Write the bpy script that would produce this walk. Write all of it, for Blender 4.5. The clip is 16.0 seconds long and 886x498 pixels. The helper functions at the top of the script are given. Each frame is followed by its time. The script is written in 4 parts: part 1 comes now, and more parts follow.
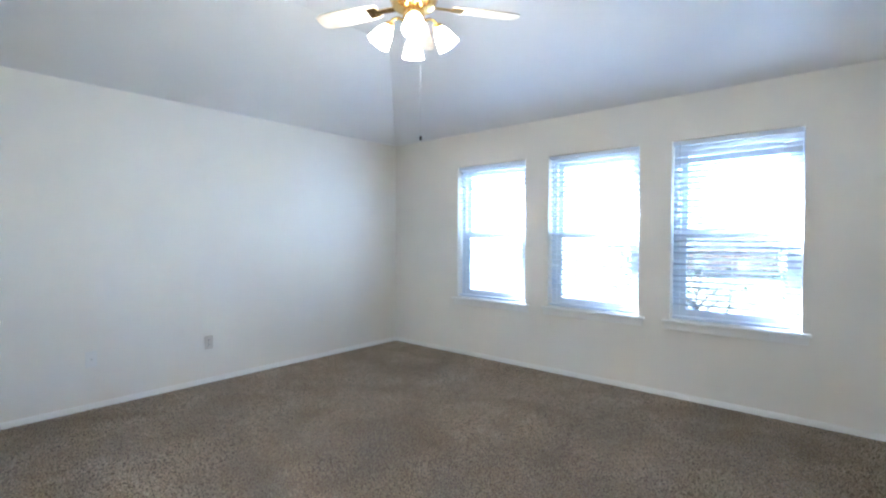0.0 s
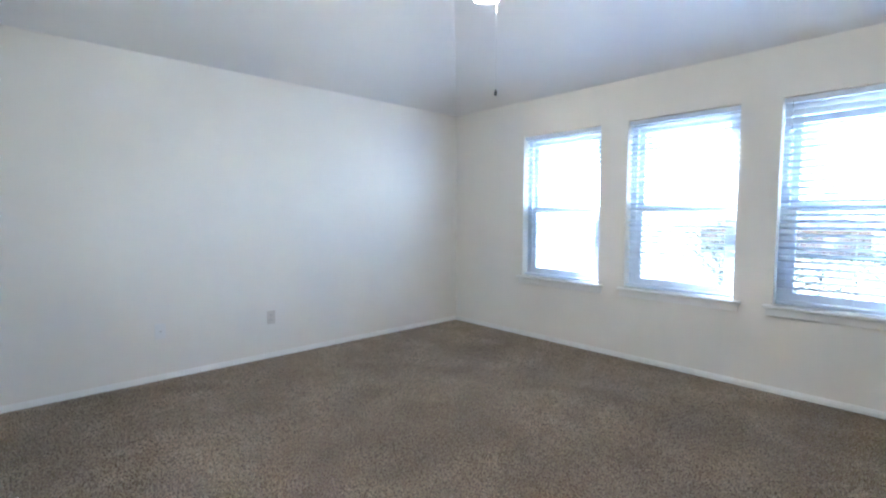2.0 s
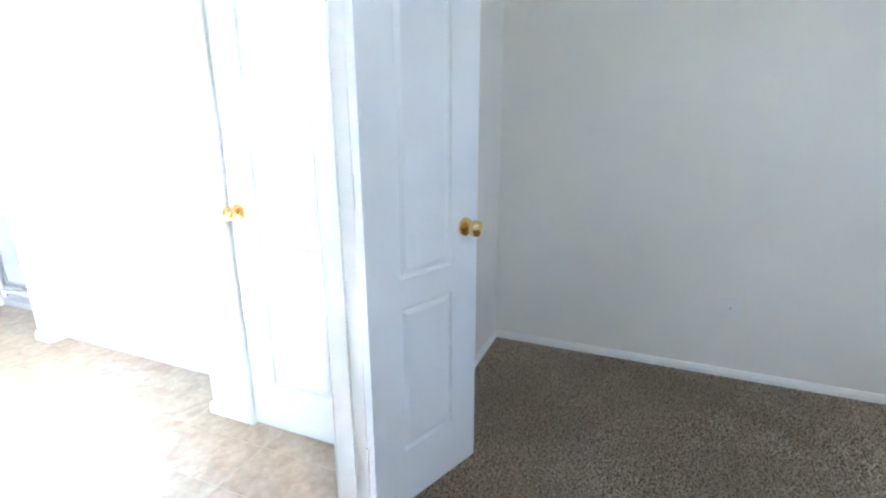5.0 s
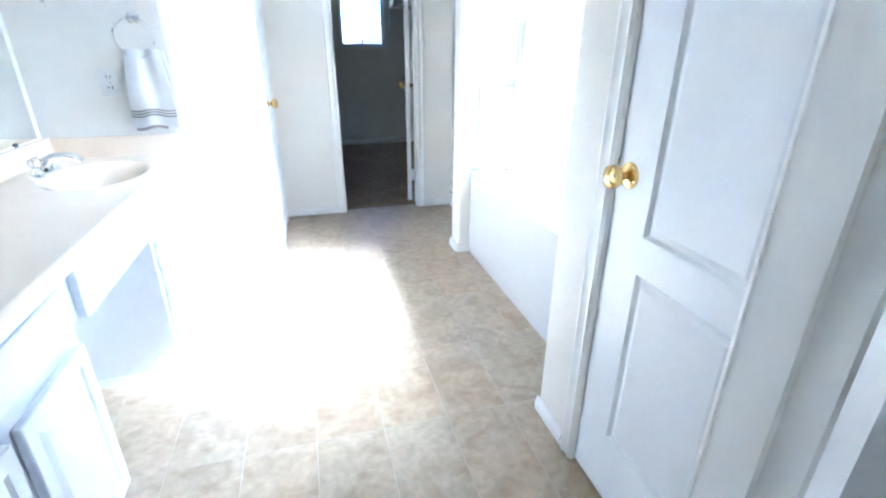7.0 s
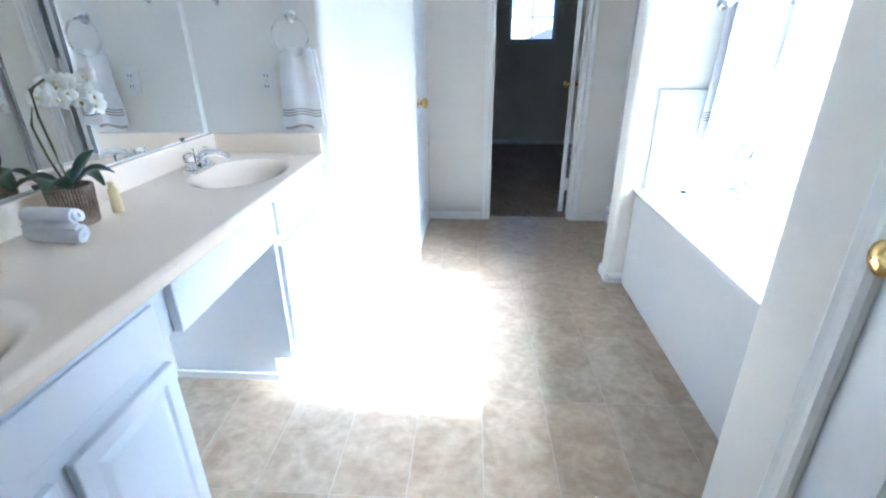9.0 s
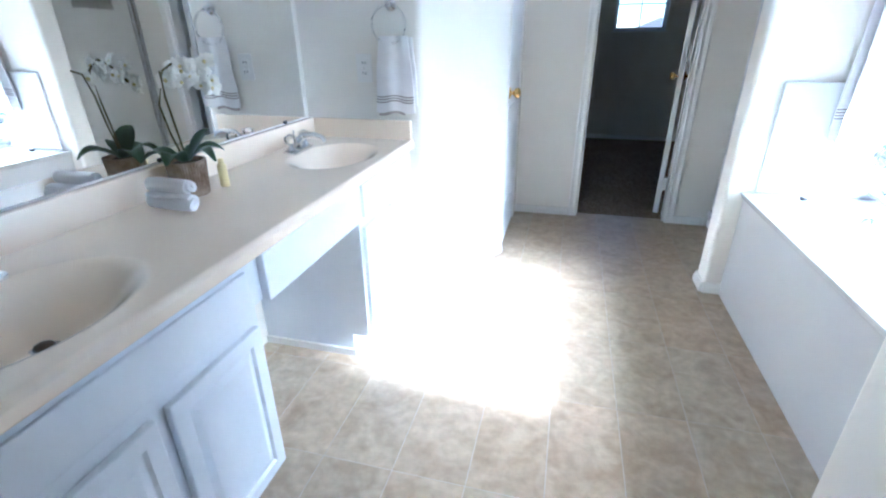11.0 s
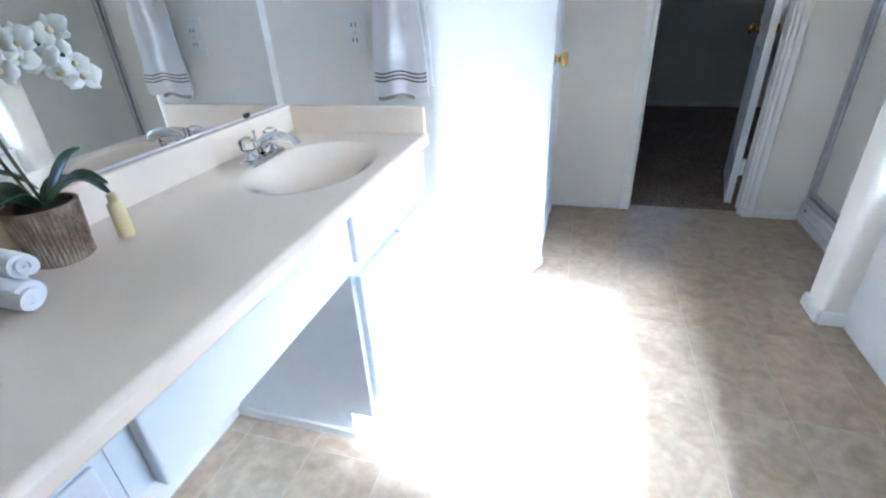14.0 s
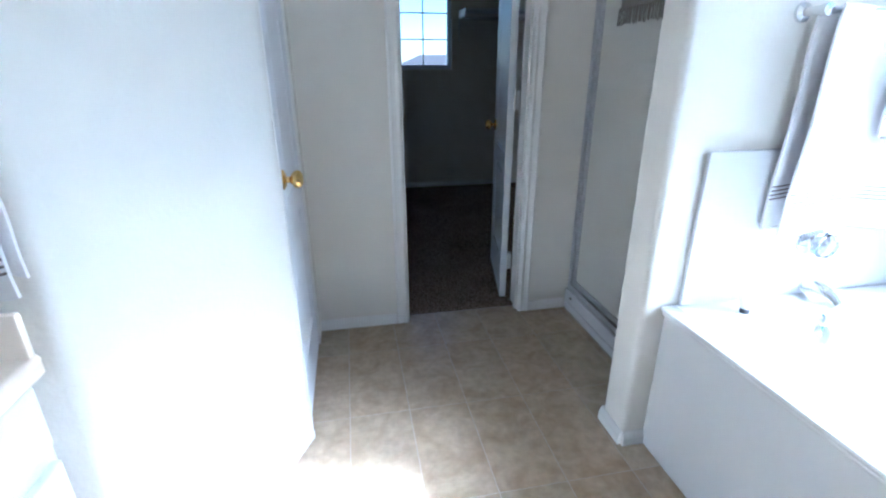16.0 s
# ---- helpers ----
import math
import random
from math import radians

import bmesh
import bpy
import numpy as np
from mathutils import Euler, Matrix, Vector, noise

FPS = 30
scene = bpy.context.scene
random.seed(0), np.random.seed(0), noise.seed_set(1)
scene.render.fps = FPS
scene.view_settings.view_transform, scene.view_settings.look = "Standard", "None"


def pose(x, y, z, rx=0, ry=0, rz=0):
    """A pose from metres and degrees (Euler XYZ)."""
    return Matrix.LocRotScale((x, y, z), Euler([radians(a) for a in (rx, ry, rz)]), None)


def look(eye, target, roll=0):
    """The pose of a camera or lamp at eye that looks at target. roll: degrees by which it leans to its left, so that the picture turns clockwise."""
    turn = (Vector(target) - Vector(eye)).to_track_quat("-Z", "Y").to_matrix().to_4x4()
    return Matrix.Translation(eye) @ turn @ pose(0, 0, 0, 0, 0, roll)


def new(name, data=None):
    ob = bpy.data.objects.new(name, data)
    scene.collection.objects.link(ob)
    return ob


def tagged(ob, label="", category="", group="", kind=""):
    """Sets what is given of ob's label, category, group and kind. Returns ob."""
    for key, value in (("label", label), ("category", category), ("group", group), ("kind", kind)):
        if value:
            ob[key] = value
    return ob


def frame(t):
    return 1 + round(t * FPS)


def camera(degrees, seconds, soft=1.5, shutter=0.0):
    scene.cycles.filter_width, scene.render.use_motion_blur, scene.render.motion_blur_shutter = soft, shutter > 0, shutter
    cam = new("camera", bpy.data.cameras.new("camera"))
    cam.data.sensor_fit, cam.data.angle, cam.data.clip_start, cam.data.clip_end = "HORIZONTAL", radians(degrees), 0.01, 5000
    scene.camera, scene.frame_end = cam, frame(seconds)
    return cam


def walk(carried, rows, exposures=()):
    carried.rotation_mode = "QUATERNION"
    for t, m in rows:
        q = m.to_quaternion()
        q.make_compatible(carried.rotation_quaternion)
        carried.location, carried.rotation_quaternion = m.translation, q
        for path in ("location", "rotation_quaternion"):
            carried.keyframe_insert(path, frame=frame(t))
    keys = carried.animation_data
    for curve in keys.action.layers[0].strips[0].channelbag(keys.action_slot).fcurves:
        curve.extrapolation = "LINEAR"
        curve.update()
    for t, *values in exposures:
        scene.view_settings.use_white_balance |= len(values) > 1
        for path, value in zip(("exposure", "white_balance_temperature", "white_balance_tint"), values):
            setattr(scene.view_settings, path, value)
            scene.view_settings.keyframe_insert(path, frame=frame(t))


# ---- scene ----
cam = camera(86.7, 16.0, soft=2.2)
PATH = [
    (0, (-4.221, -0.27, 1.277), (-2.921, -1.789, 1.228), 0.1),
    (0.5, (-4.222, -0.267, 1.278), (-2.91, -1.776, 1.215), 0.4),
    (1, (-4.216, -0.275, 1.276), (-2.876, -1.757, 1.188), 0.3),
    (1.5, (-4.152, -0.321, 1.259), (-2.762, -1.754, 1.146), 0.4),
    (2, (-3.984, -0.402, 1.24), (-2.519, -1.757, 1.099), 0.1),
    (2.5, (-3.808, -0.512, 1.225), (-2.215, -1.709, 1.047), 0.1),
    (3, (-3.629, -0.724, 1.279), (-1.87, -1.643, 1.033), -0.4),
    (3.2, (-3.511, -0.748, 1.27), (-1.698, -1.547, 1.002), -0.3),
    (5.3, (-2.409, -0.699, 1.283), (-0.763, 0.269, 0.689), -0.3),
    (5.5, (-2.323, -0.626, 1.283), (-0.779, 0.475, 0.647), -0.3),
    (6, (-2.177, -0.511, 1.266), (-0.948, 0.899, 0.558), 0.2),
    (6.5, (-2.0, -0.38, 1.228), (-1.174, 1.285, 0.488), 1.0),
    (7, (-1.942, -0.247, 1.215), (-1.436, 1.523, 0.432), 0.4),
    (7.5, (-1.921, -0.065, 1.197), (-1.642, 1.744, 0.392), 0.4),
    (8, (-1.887, 0.021, 1.205), (-1.788, 1.845, 0.389), 0.0),
    (8.5, (-1.852, 0.051, 1.218), (-1.878, 1.883, 0.417), -0.3),
    (11, (-1.825, 0.067, 1.208), (-2.288, 1.827, 0.38), -0.5),
    (11.5, (-1.806, 0.087, 1.202), (-2.422, 1.788, 0.35), -1.5),
    (12, (-1.845, 0.14, 1.16), (-2.565, 1.802, 0.312), -3.0),
    (12.5, (-1.951, 0.245, 1.126), (-2.671, 1.892, 0.249), -3.4),
    (13, (-2.045, 0.327, 1.136), (-2.677, 1.987, 0.219), -2.6),
    (13.5, (-2.07, 0.461, 1.124), (-2.632, 2.153, 0.218), -2.8),
    (14, (-2.016, 0.659, 1.165), (-2.537, 2.343, 0.219), -2.9),
    (14.5, (-2.032, 0.805, 1.161), (-2.347, 2.562, 0.26), -2.1),
    (15, (-2.103, 0.995, 1.174), (-2.1, 2.799, 0.311), 0.0),
    (15.5, (-2.01, 1.12, 1.183), (-1.828, 2.95, 0.398), 0.9),
    (16, (-1.939, 1.278, 1.238), (-1.584, 3.111, 0.521), -0.2),
]

EXPOSURES = [(0, 5.38, 4350, 11), (3.2, 5.38, 4350, 12), (5.3, 5.25, 4370, 9), (5.7, 5.0, 4370, 9), (6.3, 4.5, 4380, 9), (7.0, 4.15, 4340, 8), (7.5, 3.95, 4340, 8), (8.0, 3.62, 4350, 8), (8.5, 3.45, 4360, 8), (11, 3.24, 4390, 9), (13, 3.12, 4420, 10), (14, 3.11, 4440, 10), (15.2, 3.08, 4370, 9), (16, 2.83, 4350, 9)]
walk(cam, [(t, look(eye, target, roll)) for t, eye, target, roll in PATH], EXPOSURES)

# ---- world and sun ----
SUN_TO = Vector((1.0, -0.130, 0.684)).normalized()
world = bpy.data.worlds.new("sky")
scene.world = world
world.use_nodes = True
wn = world.node_tree.nodes
wl = world.node_tree.links
sky = wn.new("ShaderNodeTexSky")
sky.sky_type = "NISHITA"
sky.sun_disc = False
sky.dust_density = 0.3
sky.sun_elevation = math.asin(SUN_TO.z)
sky.sun_rotation = math.atan2(SUN_TO.x, SUN_TO.y)
wn["Background"].inputs["Strength"].default_value = 0.05
wl.new(sky.outputs[0], wn["Background"].inputs["Color"])
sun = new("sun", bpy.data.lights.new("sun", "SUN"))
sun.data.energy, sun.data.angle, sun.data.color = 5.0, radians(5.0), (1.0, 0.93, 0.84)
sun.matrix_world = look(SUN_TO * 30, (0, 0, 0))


# ---- materials ----
def material(name, colour, rough=0.5, metal=0.0, vary=0.0, scale=8.0, bump=0.0, bump_scale=60.0, second=None,
             random=0.0, emit=None, transmission=0.0, coat=0.0, sheen=0.0):
    m = bpy.data.materials.new(name)
    m.use_nodes = True
    n, l = m.node_tree.nodes, m.node_tree.links
    b = n["Principled BSDF"]
    b.inputs["Base Color"].default_value = (*colour, 1)
    b.inputs["Roughness"].default_value = rough
    b.inputs["Metallic"].default_value = metal
    b.inputs["Transmission Weight"].default_value = transmission
    b.inputs["Coat Weight"].default_value = coat
    b.inputs["Sheen Weight"].default_value = sheen
    pos = n.new("ShaderNodeTexCoord").outputs["Object"]
    if vary or second:
        big = n.new("ShaderNodeTexNoise")
        big.inputs["Scale"].default_value = scale
        big.inputs["Detail"].default_value = 6
        l.new(pos, big.inputs["Vector"])
        mix = n.new("ShaderNodeMix")
        mix.data_type = "RGBA"
        other = second or tuple(max(0, c * (1 - vary)) for c in colour)
        mix.inputs["A"].default_value, mix.inputs["B"].default_value = (*colour, 1), (*other, 1)
        ramp = n.new("ShaderNodeMapRange")
        ramp.inputs["From Min"].default_value, ramp.inputs["From Max"].default_value = 0.32, 0.68
        l.new(big.outputs["Fac"], ramp.inputs["Value"])
        l.new(ramp.outputs[0], mix.inputs["Factor"])
        out = mix.outputs["Result"]
        if random:
            info = n.new("ShaderNodeObjectInfo")
            rr = n.new("ShaderNodeMapRange")
            rr.inputs["To Min"].default_value, rr.inputs["To Max"].default_value = 1 - random, 1 + random
            l.new(info.outputs["Random"], rr.inputs["Value"])
            hsv = n.new("ShaderNodeHueSaturation")
            l.new(rr.outputs[0], hsv.inputs["Value"])
            l.new(out, hsv.inputs["Color"])
            out = hsv.outputs["Color"]
        l.new(out, b.inputs["Base Color"])
    if bump:
        fine = n.new("ShaderNodeTexNoise")
        fine.inputs["Scale"].default_value = bump_scale
        fine.inputs["Detail"].default_value = 4
        l.new(pos, fine.inputs["Vector"])
        bp = n.new("ShaderNodeBump")
        bp.inputs["Strength"].default_value = bump
        bp.inputs["Distance"].default_value = 0.01
        l.new(fine.outputs["Fac"], bp.inputs["Height"])
        l.new(bp.outputs[0], b.inputs["Normal"])
    if emit:
        b.inputs["Emission Color"].default_value = (*emit[:3], 1)
        b.inputs["Emission Strength"].default_value = emit[3]
    return m


def carpet_material():
    m = bpy.data.materials.new("carpet_pile")
    m.use_nodes = True
    n, l = m.node_tree.nodes, m.node_tree.links
    b = n["Principled BSDF"]
    pos = n.new("ShaderNodeTexCoord").outputs["Object"]
    fine, mid, big = (n.new("ShaderNodeTexNoise") for _ in range(3))
    for t, s, d in ((fine, 120, 3), (mid, 38, 4), (big, 1.6, 3)):
        t.inputs["Scale"].default_value, t.inputs["Detail"].default_value = s, d
        l.new(pos, t.inputs["Vector"])
    ramp = n.new("ShaderNodeValToRGB")
    e = ramp.color_ramp.elements
    e[0].position, e[0].color = 0.36, (0.085, 0.066, 0.049, 1)
    e[1].position, e[1].color = 0.68, (0.42, 0.345, 0.265, 1)
    l.new(fine.outputs["Fac"], ramp.inputs["Fac"])
    add = n.new("ShaderNodeMath")
    add.operation = "MULTIPLY_ADD"
    add.inputs[1].default_value, add.inputs[2].default_value = 0.7, 0.62
    l.new(big.outputs["Fac"], add.inputs[0])
    mul = n.new("ShaderNodeVectorMath")
    mul.operation = "SCALE"
    l.new(ramp.outputs["Color"], mul.inputs[0])
    l.new(add.outputs[0], mul.inputs["Scale"])
    l.new(mul.outputs[0], b.inputs["Base Color"])
    b.inputs["Roughness"].default_value = 1.0
    b.inputs["Specular IOR Level"].default_value = 0.1
    both = n.new("ShaderNodeMath")
    l.new(fine.outputs["Fac"], both.inputs[0])
    l.new(mid.outputs["Fac"], both.inputs[1])
    bp = n.new("ShaderNodeBump")
    bp.inputs["Strength"].default_value, bp.inputs["Distance"].default_value = 0.9, 0.012
    l.new(both.outputs[0], bp.inputs["Height"])
    l.new(bp.outputs[0], b.inputs["Normal"])
    return m


def tile_material():
    """Sheet vinyl in a stone print: cloudy tan and grey, each piece shifted by its own random."""
    m = bpy.data.materials.new("vinyl_stone_print")
    m.use_nodes = True
    n, l = m.node_tree.nodes, m.node_tree.links
    b = n["Principled BSDF"]
    pos = n.new("ShaderNodeTexCoord").outputs["Object"]
    info = n.new("ShaderNodeObjectInfo")
    off = n.new("ShaderNodeVectorMath")
    off.operation = "MULTIPLY_ADD"
    off.inputs[1].default_value = (1, 1, 1)
    l.new(pos, off.inputs[0])
    comb = n.new("ShaderNodeCombineXYZ")
    wide = n.new("ShaderNodeMath")
    wide.operation = "MULTIPLY"
    wide.inputs[1].default_value = 40
    l.new(info.outputs["Random"], wide.inputs[0])
    l.new(wide.outputs[0], comb.inputs["X"])
    l.new(wide.outputs[0], comb.inputs["Z"])
    l.new(comb.outputs[0], off.inputs[2])
    clouds, veins = n.new("ShaderNodeTexNoise"), n.new("ShaderNodeTexNoise")
    clouds.inputs["Scale"].default_value, clouds.inputs["Detail"].default_value = 8, 5
    clouds.inputs["Distortion"].default_value = 1.2
    veins.inputs["Scale"].default_value, veins.inputs["Detail"].default_value = 34, 6
    for t in (clouds, veins):
        l.new(off.outputs[0], t.inputs["Vector"])
    ramp = n.new("ShaderNodeValToRGB")
    e = ramp.color_ramp.elements
    e[0].position, e[0].color = 0.3, (0.37, 0.282, 0.185, 1)
    e[1].position, e[1].color = 0.72, (0.51, 0.42, 0.30, 1)
    mid = e.new(0.5)
    mid.color = (0.44, 0.35, 0.24, 1)
    l.new(clouds.outputs["Fac"], ramp.inputs["Fac"])
    mix = n.new("ShaderNodeMix")
    mix.data_type, mix.blend_type = "RGBA", "OVERLAY"
    mix.inputs["Factor"].default_value = 0.3
    l.new(ramp.outputs["Color"], mix.inputs["A"])
    grey = n.new("ShaderNodeMapRange")
    grey.inputs["From Min"].default_value, grey.inputs["From Max"].default_value = 0.25, 0.75
    grey.inputs["To Min"].default_value, grey.inputs["To Max"].default_value = 0.25, 0.78
    l.new(veins.outputs["Fac"], grey.inputs["Value"])
    l.new(grey.outputs[0], mix.inputs["B"])
    tone = n.new("ShaderNodeValToRGB")
    te = tone.color_ramp.elements
    te[0].color, te[1].color = (0.95, 0.985, 1.0, 1), (1.0, 0.965, 0.93, 1)
    l.new(info.outputs["Random"], tone.inputs["Fac"])
    tint = n.new("ShaderNodeMix")
    tint.data_type, tint.blend_type = "RGBA", "MULTIPLY"
    tint.inputs["Factor"].default_value = 1.0
    l.new(mix.outputs["Result"], tint.inputs["A"])
    l.new(tone.outputs["Color"], tint.inputs["B"])
    l.new(tint.outputs["Result"], b.inputs["Base Color"])
    b.inputs["Roughness"].default_value = 0.32
    bp = n.new("ShaderNodeBump")
    bp.inputs["Strength"].default_value, bp.inputs["Distance"].default_value = 0.45, 0.007
    l.new(clouds.outputs["Fac"], bp.inputs["Height"])
    l.new(bp.outputs[0], b.inputs["Normal"])
    return m


def towel_material():
    return material("terry_cloth", (0.87, 0.86, 0.85), 0.95, vary=0.04, scale=30, bump=0.3, bump_scale=420, sheen=0.3)


def glass_material(name, colour, rough=0.0):
    m = material(name, colour, rough, transmission=1.0)
    m.node_tree.nodes["Principled BSDF"].inputs["IOR"].default_value = 1.45
    return m


def slat_material():
    """Thin white vinyl that lets some daylight through."""
    m = material("blind_slat_vinyl", (0.75, 0.80, 0.88), 0.45, vary=0.04, scale=12)
    n, l = m.node_tree.nodes, m.node_tree.links
    tr = n.new("ShaderNodeBsdfTranslucent")
    tr.inputs["Color"].default_value = (0.84, 0.86, 0.88, 1)
    mix = n.new("ShaderNodeMixShader")
    mix.inputs["Fac"].default_value = 0.10
    l.new(n["Principled BSDF"].outputs[0], mix.inputs[1])
    l.new(tr.outputs[0], mix.inputs[2])
    l.new(mix.outputs[0], n["Material Output"].inputs["Surface"])
    return m


def dimming_material():
    """Dark see-through film, added to cut the daylight: part of the light goes through."""
    m = material("dimming_film", (0.06, 0.065, 0.07), 0.8)
    n, l = m.node_tree.nodes, m.node_tree.links
    gap = n.new("ShaderNodeBsdfTransparent")
    mix = n.new("ShaderNodeMixShader")
    mix.inputs["Fac"].default_value = 0.70
    l.new(n["Principled BSDF"].outputs[0], mix.inputs[1])
    l.new(gap.outputs[0], mix.inputs[2])
    l.new(mix.outputs[0], n["Material Output"].inputs["Surface"])
    return m


DIMMER = dimming_material()
WALL = material("painted_drywall", (0.825, 0.79, 0.71), 0.75, vary=0.03, scale=2.5, bump=0.12, bump_scale=70)
CEIL = material("ceiling_paint", (0.85, 0.83, 0.79), 0.42, vary=0.03, scale=2, bump=0.2, bump_scale=55)
TRIM = material("gloss_trim_paint", (0.86, 0.845, 0.80), 0.35, vary=0.03, scale=5, bump=0.04, bump_scale=30)
DOORPAINT = material("door_paint", (0.82, 0.825, 0.83), 0.38, vary=0.025, scale=4, bump=0.1, bump_scale=45)
CABINET = material("cabinet_paint", (0.80, 0.825, 0.855), 0.4, vary=0.03, scale=6, bump=0.08, bump_scale=35)
MARBLE = material("cultured_marble", (0.96, 0.825, 0.65), 0.16, vary=0.04, scale=3.5, coat=0.3)
ACRYLIC = material("tub_acrylic", (0.69, 0.685, 0.67), 0.15, vary=0.02, scale=3, coat=0.3)
CARPET = carpet_material()


def tuft_material():
    m = bpy.data.materials.new("carpet_tufts")
    m.use_nodes = True
    n, l = m.node_tree.nodes, m.node_tree.links
    ramp = n.new("ShaderNodeValToRGB")
    e = ramp.color_ramp.elements
    e[0].position, e[0].color = 0.0, (0.305, 0.249, 0.176, 1)
    e[1].position, e[1].color = 1.0, (0.47, 0.398, 0.289, 1)
    e.new(0.55).color = (0.366, 0.304, 0.218, 1)
    l.new(n.new("ShaderNodeNewGeometry").outputs["Random Per Island"], ramp.inputs["Fac"])
    drift, brushed = n.new("ShaderNodeTexNoise"), n.new("ShaderNodeMapRange")
    drift.inputs["Scale"].default_value, drift.inputs["Detail"].default_value = 2.2, 5
    drift.inputs["Distortion"].default_value = 0.8
    l.new(n.new("ShaderNodeTexCoord").outputs["Object"], drift.inputs["Vector"])
    brushed.inputs["From Min"].default_value, brushed.inputs["From Max"].default_value = 0.3, 0.7
    brushed.inputs["To Min"].default_value, brushed.inputs["To Max"].default_value = 0.74, 1.22
    l.new(drift.outputs["Fac"], brushed.inputs["Value"])
    worn = n.new("ShaderNodeVectorMath")
    worn.operation = "SCALE"
    l.new(ramp.outputs["Color"], worn.inputs[0])
    l.new(brushed.outputs[0], worn.inputs["Scale"])
    l.new(worn.outputs[0], n["Principled BSDF"].inputs["Base Color"])
    n["Principled BSDF"].inputs["Roughness"].default_value = 1.0
    n["Principled BSDF"].inputs["Specular IOR Level"].default_value = 0.1
    return m


TUFTS = tuft_material()
VINYL = tile_material()
JOINT = material("vinyl_joint", (0.55, 0.49, 0.40), 0.6, vary=0.2, scale=14)
BRASS = material("polished_brass", (0.83, 0.60, 0.22), 0.14, metal=1.0, vary=0.12, scale=40)
CHROME = material("chrome", (0.80, 0.81, 0.83), 0.07, metal=1.0, vary=0.05, scale=60)
ALUMINIUM = material("brushed_aluminium", (0.60, 0.60, 0.60), 0.32, metal=1.0, vary=0.12, scale=40)
BRONZE = material("tarnished_stopper", (0.13, 0.10, 0.07), 0.45, metal=0.6, vary=0.3, scale=60)
STEEL = material("dull_hinge_steel", (0.62, 0.60, 0.55), 0.4, metal=1.0, vary=0.1, scale=50)
SILVER = material("mirror_silver", (0.90, 0.91, 0.90), 0.005, metal=1.0)
GLASS = glass_material("window_glass", (0.96, 0.98, 0.98))
CLEARKNOB = glass_material("clear_acrylic", (0.95, 0.96, 0.97), 0.05)
SHOWERGLASS = material("obscure_shower_glass", (0.72, 0.70, 0.62), 0.28, vary=0.04, scale=3, bump=0.15, bump_scale=90, transmission=0.12)
IVORY = material("ivory_plastic", (0.66, 0.61, 0.52), 0.4, vary=0.05, scale=20)
PLASTIC = material("white_plastic", (0.80, 0.79, 0.75), 0.4, vary=0.03, scale=20)
SLOT = material("dark_slot", (0.04, 0.04, 0.04), 0.6)
VINYLFRAME = material("white_vinyl_frame", (0.76, 0.81, 0.87), 0.4, vary=0.03, scale=10)
BLIND = slat_material()
SHOWERWALL = material("shower_panel", (0.76, 0.72, 0.63), 0.5, vary=0.06, scale=4)
TOWEL = towel_material()
STRIPE = material("towel_stripe", (0.23, 0.19, 0.17), 0.95, vary=0.2, scale=120, bump=0.4, bump_scale=400)
HEM = material("towel_hem", (0.50, 0.44, 0.40), 0.95, vary=0.2, scale=100)
GREYTOWEL = material("grey_towel", (0.30, 0.285, 0.26), 0.95, vary=0.2, scale=80, bump=0.5, bump_scale=300)
LEAF = material("orchid_leaf", (0.035, 0.085, 0.03), 0.35, vary=0.4, scale=18)
STEM = material("orchid_stem", (0.14, 0.13, 0.05), 0.6, vary=0.4, scale=30)
PETAL = material("orchid_petal", (0.95, 0.93, 0.84), 0.6, vary=0.08, scale=60)
HEART = material("orchid_heart", (0.80, 0.70, 0.36), 0.6, vary=0.3, scale=80)
BARK = material("woven_bark", (0.19, 0.125, 0.075), 0.85, second=(0.44, 0.34, 0.24), scale=26, bump=0.8, bump_scale=120)
SOIL = material("potting_moss", (0.10, 0.08, 0.05), 0.95, vary=0.5, scale=60, bump=0.8, bump_scale=120)
LOTION = material("yellow_lotion", (0.82, 0.68, 0.34), 0.3, vary=0.1, scale=30)
SHADE = material("lit_glass_shade", (0.9, 0.85, 0.75), 0.4, emit=(1.0, 0.76, 0.45, 1.5))
BLADE = material("pale_fan_blade", (0.74, 0.68, 0.56), 0.4, second=(0.62, 0.53, 0.40), scale=9)
ROOF = material("asphalt_shingle", (0.075, 0.07, 0.07), 0.9, vary=0.3, scale=3, bump=0.5, bump_scale=20)
BRICKFAR = material("house_brick", (0.40, 0.27, 0.20), 0.9, vary=0.3, scale=4)
GRASS = material("dry_lawn", (0.16, 0.15, 0.07), 0.95, second=(0.24, 0.21, 0.12), scale=0.6)
FENCEWOOD = material("weathered_fence", (0.34, 0.28, 0.22), 0.9, vary=0.3, scale=5)
FOLIAGE = material("foliage", (0.06, 0.09, 0.03), 0.8, vary=0.5, scale=3)
TRUNK = material("tree_bark", (0.14, 0.11, 0.08), 0.95, vary=0.4, scale=9)


# ---- building helpers ----
def mesh_of(name, bm, mat, smooth=False):
    bmesh.ops.recalc_face_normals(bm, faces=bm.faces[:])
    me = bpy.data.meshes.new(name)
    bm.to_mesh(me)
    bm.free()
    mats = mat if isinstance(mat, (list, tuple)) else [mat]
    for x in mats:
        me.materials.append(x)
    if smooth:
        me.shade_smooth()
        me.set_sharp_from_angle(angle=radians(38))
    return me


